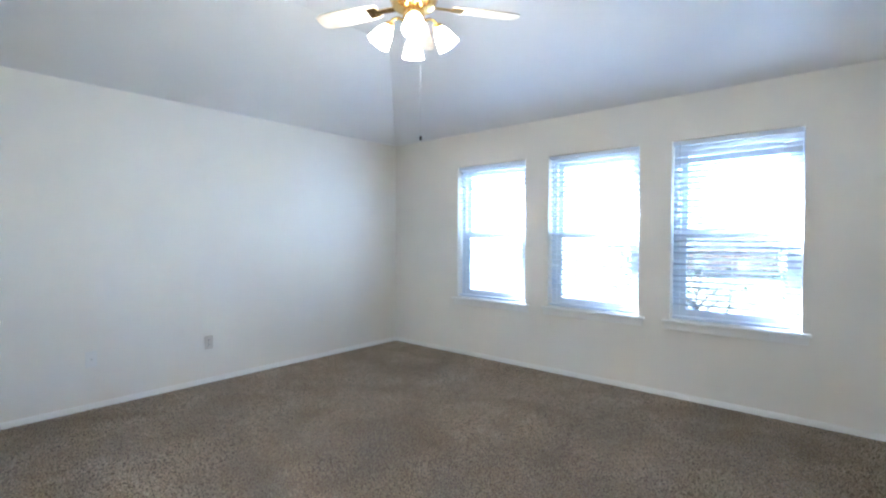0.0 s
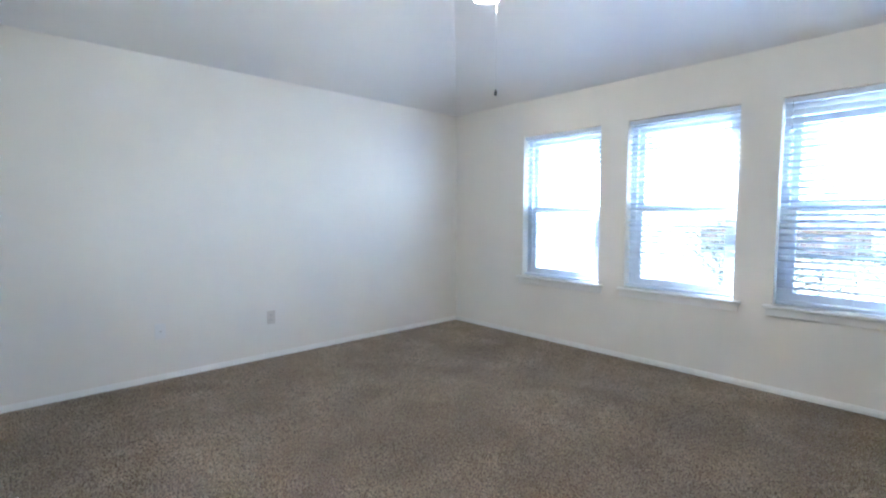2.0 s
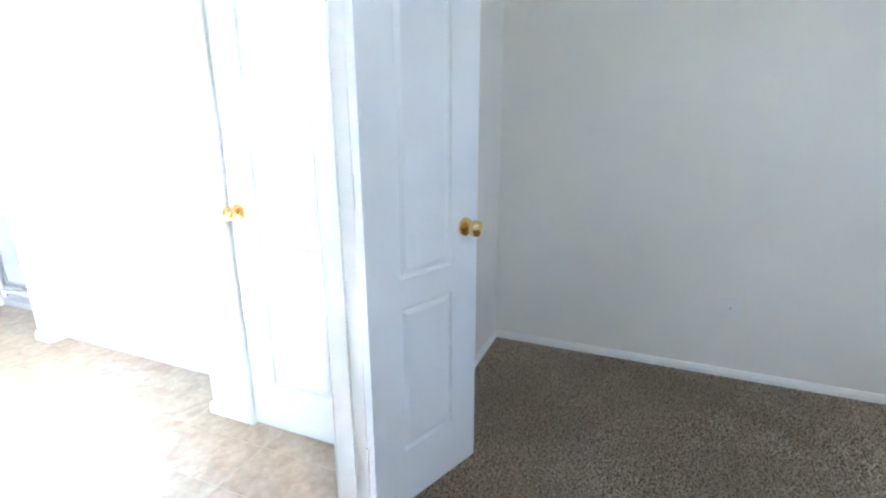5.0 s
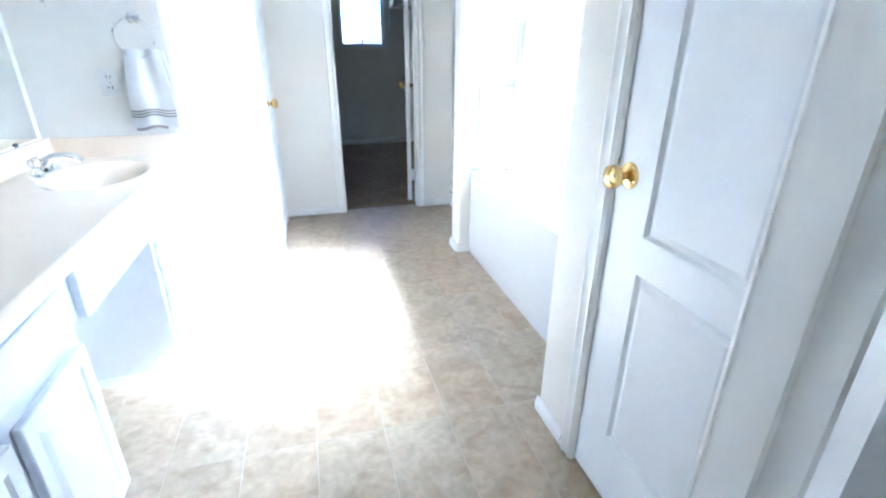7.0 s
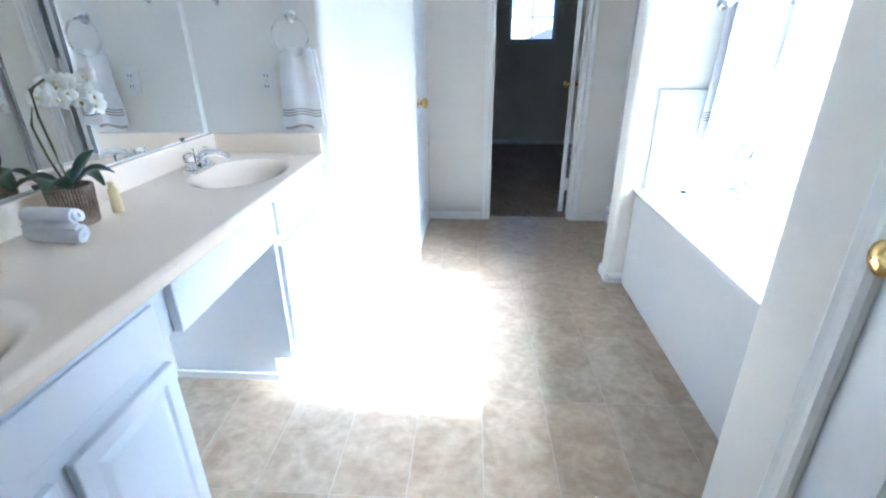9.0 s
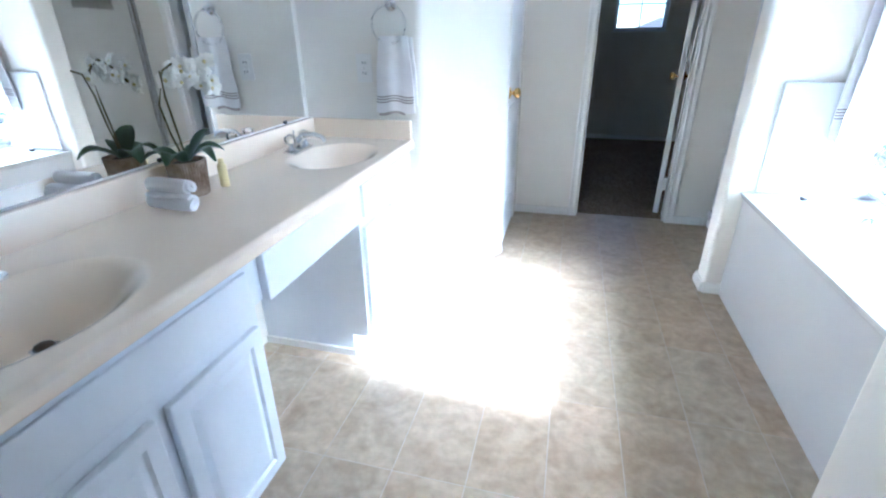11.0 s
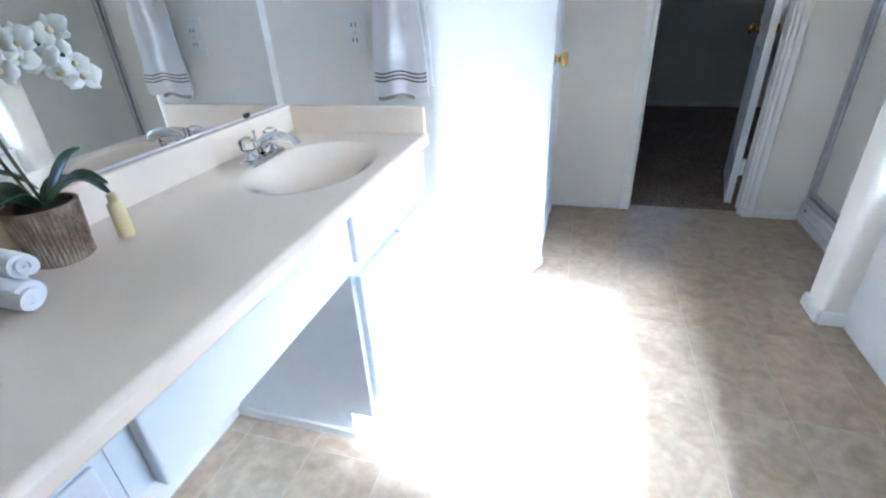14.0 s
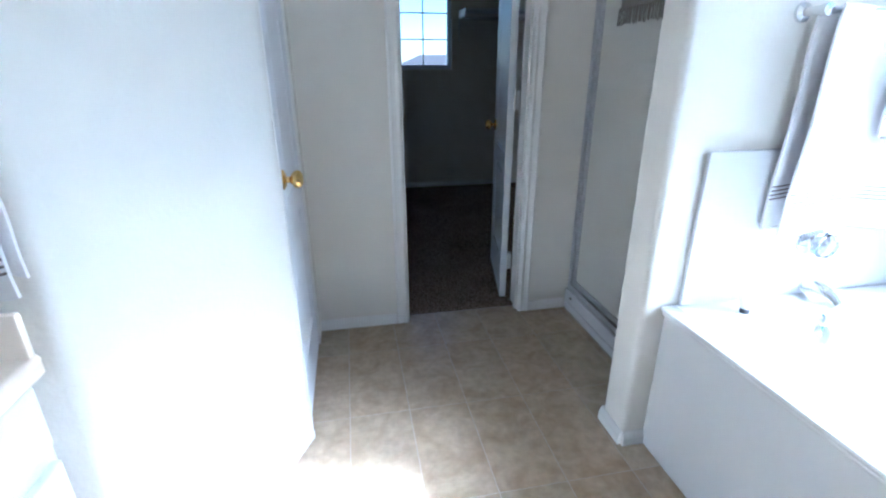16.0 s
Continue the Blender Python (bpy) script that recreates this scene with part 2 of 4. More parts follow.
def thing(name, bm, mat, label="", category="", group="", kind="", at=None, smooth=False):
    ob = new(name, mesh_of(name, bm, mat, smooth) if bm else None)
    if at:
        ob.matrix_world = at
    return tagged(ob, label, category, group, kind)


def part(name, bm, mat, parent, label="", at=None, smooth=False):
    ob = new(name, mesh_of(name, bm, mat, smooth))
    ob.parent = parent
    if at:
        ob.matrix_basis = at
    return tagged(ob, label)


def box(bm, x0, x1, y0, y1, z0, z1, bevel=0.0, seg=2):
    r = bmesh.ops.create_cube(bm, size=1)
    vs = r["verts"]
    for v in vs:
        v.co = Vector((x0 + (v.co.x + .5) * (x1 - x0), y0 + (v.co.y + .5) * (y1 - y0), z0 + (v.co.z + .5) * (z1 - z0)))
    if bevel:
        es = list({e for v in vs for e in v.link_edges})
        bmesh.ops.bevel(bm, geom=es, offset=bevel, segments=seg, affect="EDGES", profile=0.5)
    return bm


def boxes(*items, bevel=0.0):
    bm = bmesh.new()
    for i in items:
        box(bm, *i, bevel=bevel)
    return bm


def lathe(bm, profile, seg=24, m=None):
    """Turns (radius, height) pairs round z."""
    rings = []
    for r, z in profile:
        rings.append([bm.verts.new((r * math.cos(2 * math.pi * i / seg), r * math.sin(2 * math.pi * i / seg), z)) for i in range(seg)])
    for a, b in zip(rings, rings[1:]):
        for i in range(seg):
            bm.faces.new((a[i], a[(i + 1) % seg], b[(i + 1) % seg], b[i]))
    if profile[0][0] > 1e-4:
        bm.faces.new(rings[0][::-1])
    if profile[-1][0] > 1e-4:
        bm.faces.new(rings[-1])
    if m is not None:
        bmesh.ops.transform(bm, matrix=m, verts=[v for r in rings for v in r])
    return bm


def tube(bm, points, radius, seg=10):
    """A round bar along points; radius may be a list."""
    pts = [Vector(p) for p in points]
    rings = []
    for i, p in enumerate(pts):
        d = (pts[min(i + 1, len(pts) - 1)] - pts[max(i - 1, 0)]).normalized()
        up = Vector((0, 0, 1)) if abs(d.z) < 0.95 else Vector((1, 0, 0))
        a = d.cross(up).normalized()
        b = d.cross(a)
        r = radius[i] if isinstance(radius, (list, tuple)) else radius
        rings.append([bm.verts.new(p + (a * math.cos(2 * math.pi * k / seg) + b * math.sin(2 * math.pi * k / seg)) * r) for k in range(seg)])
    for a, b in zip(rings, rings[1:]):
        for k in range(seg):
            bm.faces.new((a[k], a[(k + 1) % seg], b[(k + 1) % seg], b[k]))
    bm.faces.new(rings[0])
    bm.faces.new(rings[-1][::-1])
    return bm


def prism(bm, outline, z0, z1, bevel_at=(), radius=0.02):
    lo = [bm.verts.new((x, y, z0)) for x, y in outline]
    hi = [bm.verts.new((x, y, z1)) for x, y in outline]
    bm.faces.new(lo[::-1])
    bm.faces.new(hi)
    n = len(outline)
    for i in range(n):
        bm.faces.new((lo[i], lo[(i + 1) % n], hi[(i + 1) % n], hi[i]))
    if bevel_at:
        es = [e for e in bm.edges for i in bevel_at if set(e.verts) == {lo[i], hi[i]}]
        bmesh.ops.bevel(bm, geom=es, offset=radius, segments=4, affect="EDGES", profile=0.5)
    return bm


def wall_with_openings(name, axis, c0, c1, a0, a1, z1, openings, mat=None, label="painted white drywall wall"):
    """A wall of thickness c0..c1 across axis ('x' or 'y'), along a0..a1, with openings (s0, s1, zlo, zhi)."""
    bm = bmesh.new()

    def put(s0, s1, zl, zh):
        if s1 - s0 < 1e-4 or zh - zl < 1e-4:
            return
        if axis == "y":
            box(bm, s0, s1, c0, c1, zl, zh)
        else:
            box(bm, c0, c1, s0, s1, zl, zh)
    cur = a0
    for s0, s1, zl, zh in sorted(openings):
        put(cur, s0, 0, z1)
        put(s0, s1, 0, zl)
        put(s0, s1, zh, z1)
        cur = s1
    put(cur, a1, 0, z1)
    bmesh.ops.remove_doubles(bm, verts=bm.verts[:], dist=1e-5)
    return thing(name, bm, mat or WALL, label, "wall", kind="structure")


def profile_run(bm, p0, p1, profile, side):
    """Sweeps (out, up) pairs from p0 to p1 in plan; side +1: out is to the left of the run."""
    d = (Vector(p1) - Vector(p0)).normalized()
    n = Vector((-d.y, d.x)) * side
    ends = []
    for p in (p0, p1):
        ends.append([bm.verts.new((p[0] + n.x * o, p[1] + n.y * o, z)) for o, z in profile])
    k = len(profile)
    for i in range(k):
        bm.faces.new((ends[0][i], ends[0][(i + 1) % k], ends[1][(i + 1) % k], ends[1][i]))
    bm.faces.new(ends[0][::-1])
    bm.faces.new(ends[1])
    return bm


BASE = [(0.0, 0.0), (0.013, 0.0), (0.013, 0.030), (0.010, 0.036), (0.010, 0.042), (0.005, 0.052), (0.0, 0.054)]


def baseboard(p0, p1, side, height=0.054, label="white painted baseboard"):
    bm = bmesh.new()
    profile_run(bm, p0, p1, [(o, z * height / 0.054) for o, z in BASE], side)
    return thing("baseboard", bm, TRIM, label, "baseboard", kind="structure")


# ---- the shell ----
H = 2.395
wall_with_openings("wall_east", "x", 0.0, 0.16, -4.46, 6.56, 2.6, [(1.12, 2.22, 0.86, 1.88)])
WINDOWS = [(-1.835, -0.985), (-2.918, -2.083), (-4.008, -3.165)]
WIN_LO, WIN_HI = 0.605, 2.044
wall_with_openings("wall_south", "y", -4.46, -4.30, -5.48, 0.0, 2.6, [(a, b, WIN_LO, WIN_HI) for a, b in WINDOWS])
wall_with_openings("wall_west", "x", -5.48, -5.32, -4.30, 0.0, 2.6, [])
wall_with_openings("wall_bath_entry", "y", 0.0, 0.12, -5.48, 0.0, 2.6, [(-2.40, -1.443, 0, 2.05)])
wall_with_openings("wall_mirror", "x", -3.14, -3.0, 0.12, 2.088, H, [])
thing("wall_vanity_end", boxes((-3.0, -2.475, 0.12, 0.318, 0, H), bevel=0.012), WALL, "painted white drywall return beside the vanity", "wall", kind="structure")
bm = prism(bmesh.new(), [(-3.14, 2.088), (-2.45, 2.088), (-2.15, 2.685), (-2.15, 2.70), (-2.27, 2.70), (-2.52, 2.208), (-3.14, 2.208)], 0, H, (1, 2), 0.022)
thing("wall_towel_and_angle", bm, WALL, "painted white drywall wall with an angled corner", "wall", kind="structure", smooth=True)
wall_with_openings("wall_linen", "x", -2.27, -2.15, 2.70, 3.44, H, [(2.715, 3.325, 0, 2.05)])
wall_with_openings("wall_closet", "y", 3.44, 3.56, -3.14, 0.0, H, [(-1.726, -1.087, 0, 2.05)])
wall_with_openings("wall_toilet", "x", -1.225, -1.105, 0.12, 0.86, H, [(0.15, 0.745, 0, 2.05)])
thing("wall_tub_near", prism(bmesh.new(), [(-1.225, 0.86), (0, 0.86), (0, 0.975), (-1.225, 0.975)], 0, H, (3,), 0.02), WALL, "painted white drywall wall end beside the tub", "wall", kind="structure", smooth=True)
thing("wall_tub_far", prism(bmesh.new(), [(-1.08, 2.436), (0, 2.436), (0, 2.572), (-1.08, 2.572)], 0, H, (0, 3), 0.022), WALL, "painted white drywall wing wall with rounded corners", "wall", kind="structure", smooth=True)
wall_with_openings("wall_linen_back", "x", -3.14, -3.0, 2.208, 3.44, H, [])
wall_with_openings("wall_closet_west", "x", -2.60, -2.48, 3.56, 6.40, H, [])
wall_with_openings("wall_closet_north", "y", 6.40, 6.56, -2.60, 0.0, H, [(-1.42, -0.85, 1.24, 2.04)])

# bedroom ceiling: four slopes that rise from the walls to a flat middle
bm = bmesh.new()
x0, x1, y0, y1, inn, top = -5.32, 0.0, -4.30, 0.0, 1.5, 2.785
lo = [bm.verts.new(p) for p in ((x0, y0, H), (x1, y0, H), (x1, y1, H), (x0, y1, H))]
hi = [bm.verts.new(p) for p in ((x0 + inn, y0 + inn, top), (x1 - inn, y0 + inn, top), (x1 - inn, y1 - inn, top), (x0 + inn, y1 - inn, top))]
for i in range(4):
    bm.faces.new((lo[i], lo[(i + 1) % 4], hi[(i + 1) % 4], hi[i]))
bm.faces.new(hi)
r = bmesh.ops.extrude_face_region(bm, geom=bm.faces[:])
bmesh.ops.translate(bm, vec=(0, 0, 0.15), verts=[g for g in r["geom"] if isinstance(g, bmesh.types.BMVert)])
thing("ceiling_bedroom", bm, CEIL, "white textured ceiling with sloped sides", "ceiling", kind="structure")
thing("ceiling_bath", boxes((-3.14, 0.0, 0.12, 3.56, H, H + 0.15)), CEIL, "white textured bathroom ceiling", "ceiling", kind="structure")
thing("ceiling_closet", boxes((-2.60, 0.0, 3.56, 6.40, H, H + 0.15)), CEIL, "white closet ceiling", "ceiling", kind="structure")

thing("floor_bedroom", boxes((-5.48, 0.0, -4.46, 0.045, -0.2, 0.0)), CARPET, "brown cut-pile bedroom carpet", "carpet", kind="structure")
thing("floor_closet", boxes((-2.60, 0.0, 3.505, 6.56, -0.2, 0.002)), CARPET, "brown cut-pile closet carpet", "carpet", kind="structure")
bath_floor = thing("floor_bath", boxes((-3.14, 0.0, 0.045, 3.505, -0.2, -0.0008)), JOINT, "tan stone-look vinyl bathroom floor with pale joints", "floor", kind="structure")

# baseboards
baseboard((0, 0), (0, -4.30), -1, 0.044)
baseboard((0, -4.30), (-5.32, -4.30), -1, 0.044)
baseboard((-5.32, -4.30), (-5.32, 0), -1, 0.044)
baseboard((-5.32, 0), (-2.44, 0), -1, 0.044)
baseboard((-1.40, 0), (0, 0), -1, 0.044)
baseboard((-2.15, 3.44), (-1.768, 3.44), -1)
baseboard((-1.045, 3.44), (-0.845, 3.44), -1)
baseboard((-1.225, 0.975), (-1.225, 0.79), -1)
baseboard((-1.0, 2.436), (-1.08, 2.436), 1)
baseboard((-1.08, 2.436), (-1.08, 2.572), 1)
baseboard((-1.08, 2.572), (-0.845, 2.572), 1)
baseboard((-2.45, 2.088), (-2.15, 2.685), -1)
baseboard((-2.475, 0.318), (-2.475, 0.12), -1)
baseboard((-0.0, 6.40), (-2.48, 6.40), 1)
baseboard((-2.48, 6.40), (-2.48, 3.56), 1)
baseboard((0.0, 3.56), (0.0, 6.40), 1)


# ---- doors ----
def leaf_mesh(w, h, t, panels):
    """A moulded leaf in the x-z plane from x = 0 to w, with raised panels (x0, x1, z0, z1) on both sides."""
    bm = bmesh.new()
    xs = sorted({0, w, *[p[0] for p in panels], *[p[1] for p in panels]})
    zs = sorted({0, h, *[p[2] for p in panels], *[p[3] for p in panels]})
    for side in (-1, 1):
        y = side * t / 2
        grid = {(i, k): bm.verts.new((x, y, z)) for i, x in enumerate(xs) for k, z in enumerate(zs)}
        pf = []
        for i in range(len(xs) - 1):
            for k in range(len(zs) - 1):
                f = bm.faces.new([grid[c] for c in ((i, k), (i + 1, k), (i + 1, k + 1), (i, k + 1))][::-side])
                if any(abs(xs[i] - p[0]) < 1e-6 and abs(xs[i + 1] - p[1]) < 1e-6 and abs(zs[k] - p[2]) < 1e-6 and abs(zs[k + 1] - p[3]) < 1e-6 for p in panels):
                    pf.append(f)
        bm.normal_update()
        for f in pf:
            bmesh.ops.inset_individual(bm, faces=[f], thickness=0.010, depth=0)
            bmesh.ops.inset_individual(bm, faces=[f], thickness=0.012, depth=-0.009)
            bmesh.ops.inset_individual(bm, faces=[f], thickness=0.006, depth=0)
            bmesh.ops.inset_individual(bm, faces=[f], thickness=0.022, depth=0.007)
    for a, b in (((0, 0), (w, 0)), ((w, 0), (w, h)), ((w, h), (0, h)), ((0, h), (0, 0))):
        q = [bm.verts.new(c) for c in ((a[0], -t / 2, a[1]), (b[0], -t / 2, b[1]), (b[0], t / 2, b[1]), (a[0], t / 2, a[1]))]
        bm.faces.new(q)
    bmesh.ops.remove_doubles(bm, verts=bm.verts[:], dist=1e-5)
    return bm


def knob(parent, x, z, t, side, mat=BRASS):
    rose = part("rosette", lathe(bmesh.new(), [(0.0, 0.012), (0.018, 0.012), (0.030, 0.006), (0.032, 0.0)], 28, pose(x, side * t / 2, z, -90 * side)), mat, parent, smooth=True)
    part("knob", lathe(bmesh.new(), [(0.010, 0.0), (0.010, 0.022), (0.016, 0.028), (0.026, 0.036), (0.0285, 0.046), (0.026, 0.056), (0.016, 0.063), (0.0, 0.064)], 28, pose(x, side * t / 2, z, -90 * side)), mat, parent, "round brass knob", smooth=True)
    return rose


def hinge(parent, x, y, z):
    bm = boxes((x - 0.002, x + 0.030, y - 0.0015, y + 0.0015, z - 0.045, z + 0.045))
    lathe(bm, [(0.0, -0.048), (0.006, -0.048), (0.006, 0.048), (0.0, 0.048)], 12, pose(x, y, z))
    if y < 0:
        box(bm, x - 0.001, x + 0.030, y - 0.020, y, z - 0.045, z + 0.045)
    part("hinge", bm, TRIM, parent, "white painted butt hinge")


def panels_for(w, s=0.115):
    return [(s, w - s, 0.20, 0.72), (s, w - s, 0.80, 1.90)]


def door_leaf(w, m, knob_sides, label, name="door_leaf", knob_z=0.905, s=0.115, hinges=0, backset=0.06):
    h, t = 2.02, 0.035
    ob = thing(name, leaf_mesh(w, h, t, panels_for(w, s)), DOORPAINT, label, "door", at=m)
    for side in knob_sides:
        knob(ob, w - backset, knob_z, t, side)
    part("latch_plate", boxes((w - 0.0005, w + 0.001, -0.012, 0.012, 0.875, 0.935)), BRASS, ob, "brass latch plate")
    for z in ((0.22, 1.08, 1.80) if hinges else ()):
        hinge(ob, 0.0, hinges * (t / 2 + 0.002), z)
    return ob


CASING = [(0.0, 0.0), (0.060, 0.0), (0.060, 0.014), (0.052, 0.017), (0.040, 0.013), (0.028, 0.011), (0.014, 0.015), (0.004, 0.008)]


def casing(name, axis, at, out, s0, s1, top, parent_label):
    """A door surround: two uprights and a head on the face `at` of a wall across axis; out is +1 or -1."""
    bm = bmesh.new()
    for s, d in ((s0, -1), (s1, 1)):
        a, b = [], []
        for o, dep in CASING:
            p = (s + d * (o - 0.004), at + out * dep) if axis == "y" else (at + out * dep, s + d * (o - 0.004))
            a.append(bm.verts.new((*p, 0)))
            b.append(bm.verts.new((*p, top + 0.056)))
        k = len(a)
        for i in range(k):
            bm.faces.new((a[i], a[(i + 1) % k], b[(i + 1) % k], b[i]))
        bm.faces.new(a)
        bm.faces.new(b[::-1])
    a, b = [], []
    for o, dep in CASING:
        for lst, s in ((a, s0 - 0.056), (b, s1 + 0.056)):
            p = (s, at + out * (dep + 0.001)) if axis == "y" else (at + out * (dep + 0.001), s)
            lst.append(bm.verts.new((*p, top + o - 0.004)))
    k = len(a)
    for i in range(k):
        bm.faces.new((a[i], a[(i + 1) % k], b[(i + 1) % k], b[i]))
    bm.faces.new(a)
    bm.faces.new(b[::-1])
    return bm


def door_frame(name, axis, c0, c1, s0, s1, stop_at, faces=(1, 1)):
    """Jambs, stops and casings for an opening s0..s1 in a wall c0..c1."""
    t = 0.019
    items = [(s0, s0 + t, c0 - 0.002, c1 + 0.002, 0, 2.05), (s1 - t, s1, c0 - 0.002, c1 + 0.002, 0, 2.05), (s0 + t, s1 - t, c0 - 0.002, c1 + 0.002, 2.031, 2.05)]
    stops = [(s0 + t, s0 + t + 0.011, stop_at, stop_at + 0.034, 0, 2.031), (s1 - t - 0.011, s1 - t, stop_at, stop_at + 0.034, 0, 2.031), (s0 + t + .011, s1 - t - .011, stop_at, stop_at + 0.034, 2.02, 2.031)]
    if axis == "x":
        items = [(i[2], i[3], i[0], i[1], i[4], i[5]) for i in items]
        stops = [(i[2], i[3], i[0], i[1], i[4], i[5]) for i in stops]
    ob = thing(name, boxes(*items), TRIM, "white painted door frame with moulded casing", "door frame", kind="structure")
    part("door_stop", boxes(*stops), TRIM, ob)
    if faces[0]:
        part("casing", casing(name, axis, c0, -1, s0 + t, s1 - t, 2.031, ""), TRIM, ob)
    if faces[1]:
        part("casing", casing(name, axis, c1, 1, s0 + t, s1 - t, 2.031, ""), TRIM, ob)
    return ob


door_frame("door_1", "y", 0.0, 0.12, -2.40, -1.443, 0.045)
door_frame("door_2", "x", -1.225, -1.105, 0.15, 0.745, -1.180)
door_frame("door_3", "x", -2.27, -2.15, 2.715, 3.325, -2.229, faces=(1, 0))
door_frame("door_4", "y", 3.44, 3.56, -1.726, -1.087, 3.46)

# entry leaf swung into the bedroom, hinged at one jamb
door_leaf(0.470, pose(-1.484, -0.028, 0.012, 0, 0, -22.3), (1, -1), "narrow white two-panel door standing open into the bedroom, brass knob", s=0.115, hinges=1, knob_z=0.925)
# closed door of the toilet room
door_leaf(0.553, pose(-1.2025, 0.171, 0.010, 0, 0, 90), (1,), "closed white two-panel door with a brass knob in the bathroom", s=0.12, knob_z=0.934, backset=0.046)
part("strike_plate", boxes((-1.228, -1.2265, 0.726, 0.7275, 0.915, 0.985), (-1.2272, -1.205, 0.7245, 0.7262, 0.922, 0.978)), BRASS, bpy.data.objects["door_2"], "brass strike plate")
# closed linen door beside the angled wall
door_leaf(0.568, pose(-2.1735, 3.304, 0.010, 0, 0, -90), (1,), "closed white linen closet door with a brass knob", s=0.12, hinges=1)
# closet leaf swung into the closet
door_leaf(0.598, pose(-1.143, 3.598, 0.012, 0, 0, 78.5), (1, -1), "white two-panel closet door standing open, brass knob", s=0.12, hinges=-1)


# ---- windows ----
def sash_window(name, x0, x1, z0, z1, inner, label):
    """Single-hung window in a wall across y; inner: the room face of the wall; the outside is at lower y."""
    yo = inner - 0.155
    f = 0.050
    fr = [(x0, x0 + f, yo, yo + 0.07, z0, z1), (x1 - f, x1, yo, yo + 0.07, z0, z1), (x0 + f, x1 - f, yo, yo + 0.07, z0, z0 + f), (x0 + f, x1 - f, yo, yo + 0.07, z1 - f, z1)]
    ob = thing(name, boxes(*fr), VINYLFRAME, label, "window", kind="structure")
    mid = (z0 + z1) / 2 - 0.02
    s = 0.044
    for nm, a, b, y in (("lower_sash", z0 + f, mid + 0.02, yo + 0.036), ("upper_sash", mid - 0.02, z1 - f, yo + 0.006)):
        bars = [(x0 + f, x0 + f + s, y, y + 0.026, a, b), (x1 - f - s, x1 - f, y, y + 0.026, a, b), (x0 + f + s, x1 - f - s, y, y + 0.026, a, a + s + 0.006), (x0 + f + s, x1 - f - s, y, y + 0.026, b - s - 0.006, b)]
        sash = part(nm, boxes(*bars), VINYLFRAME, ob)
        pane = part("pane", boxes((x0 + f + s, x1 - f - s, y + 0.011, y + 0.015, a + s, b - s)), GLASS, sash, "clear glass pane")
        pane.visible_shadow = False
    # added sheet, no known part of the window: dims view and daylight below mid rail
    part("dimming_sheet", boxes((x0 + f, x1 - f, yo + 0.001, yo + 0.003, z0 + f, mid)), DIMMER, ob, "dark see-through sheet added to dim the lower sash")
    part("window_sill", boxes((x0 - 0.055, x1 + 0.055, inner - 0.085, inner + 0.038, z0 - 0.004, z0 + 0.018), bevel=0.006), TRIM, ob, "white painted window stool")
    part("apron", boxes((x0 - 0.04, x1 + 0.04, inner, inner + 0.014, z0 - 0.060, z0 - 0.004), bevel=0.004), TRIM, ob)
    return ob


def blind(x0, x1, z0, z1, y, tilt, label, sag=0):
    """A two-inch blind: head rail, slats, ladders, bottom rail and wand."""
    w = x1 - x0
    ob = thing("window_blind", boxes((x0, x1, y - 0.026, y + 0.026, z1 - 0.035, z1), bevel=0.003), BLIND, label, "blind", group="bedroom window blinds")
    part("bottom_rail", boxes((x0 + .004, x1 - .004, y - 0.025, y + 0.025, z0, z0 + 0.016), bevel=0.004), BLIND, ob)
    me = mesh_of("slat", boxes((-w / 2 + .004, w / 2 - .004, -0.024, 0.024, -0.0013, 0.0013), bevel=0.0012), BLIND)
    top, step = z1 - 0.060, 0.0455
    k = int((top - z0 - 0.02) / step)
    rng = random.Random(int(abs(x0) * 1000))
    z = top
    for i in range(k):
        s = new("slat", me)
        s.parent = ob
        tl, roll = tilt + rng.uniform(-2, 2), rng.uniform(-0.12, 0.12)
        if sag and i < 3:
            tl, roll = 48 + 9 * i, (1.1, -0.7, 0.5)[i]
        s.matrix_basis = pose((x0 + x1) / 2, y, z, tl, roll, 0)
        z -= step
    for fx in (0.14, 0.5, 0.86):
        for dy in (-0.0262, 0.0262):
            part("ladder_cord", tube(bmesh.new(), [(x0 + w * fx, y + dy, z1 - 0.03), (x0 + w * fx, y + dy, z0 + 0.01)], 0.001, 5), BLIND, ob)
    part("wand", tube(bmesh.new(), [(x0 + w * 0.94, y + 0.032, z1 - 0.03), (x0 + w * 0.94, y + 0.033, z1 - 0.60)], 0.004, 6), CLEARKNOB, ob, "clear tilt wand")
    return ob


for i, (a, b) in enumerate(WINDOWS):
    sash_window("window_%d" % (i + 1), a, b, WIN_LO, WIN_HI, -4.30, "white vinyl single-hung window with a painted sill")
for (a, b), tilt, sag in zip(WINDOWS, (7, 15, 22), (0, 0, 1)):
    blind(a + 0.007, b - 0.007, WIN_LO + 0.035, WIN_HI - 0.005, -4.336, tilt,
          "white slatted blind with tangled upper slats, hung in a bedroom window" if sag else "white slatted blind with its slats open, hung in a bedroom window", sag)


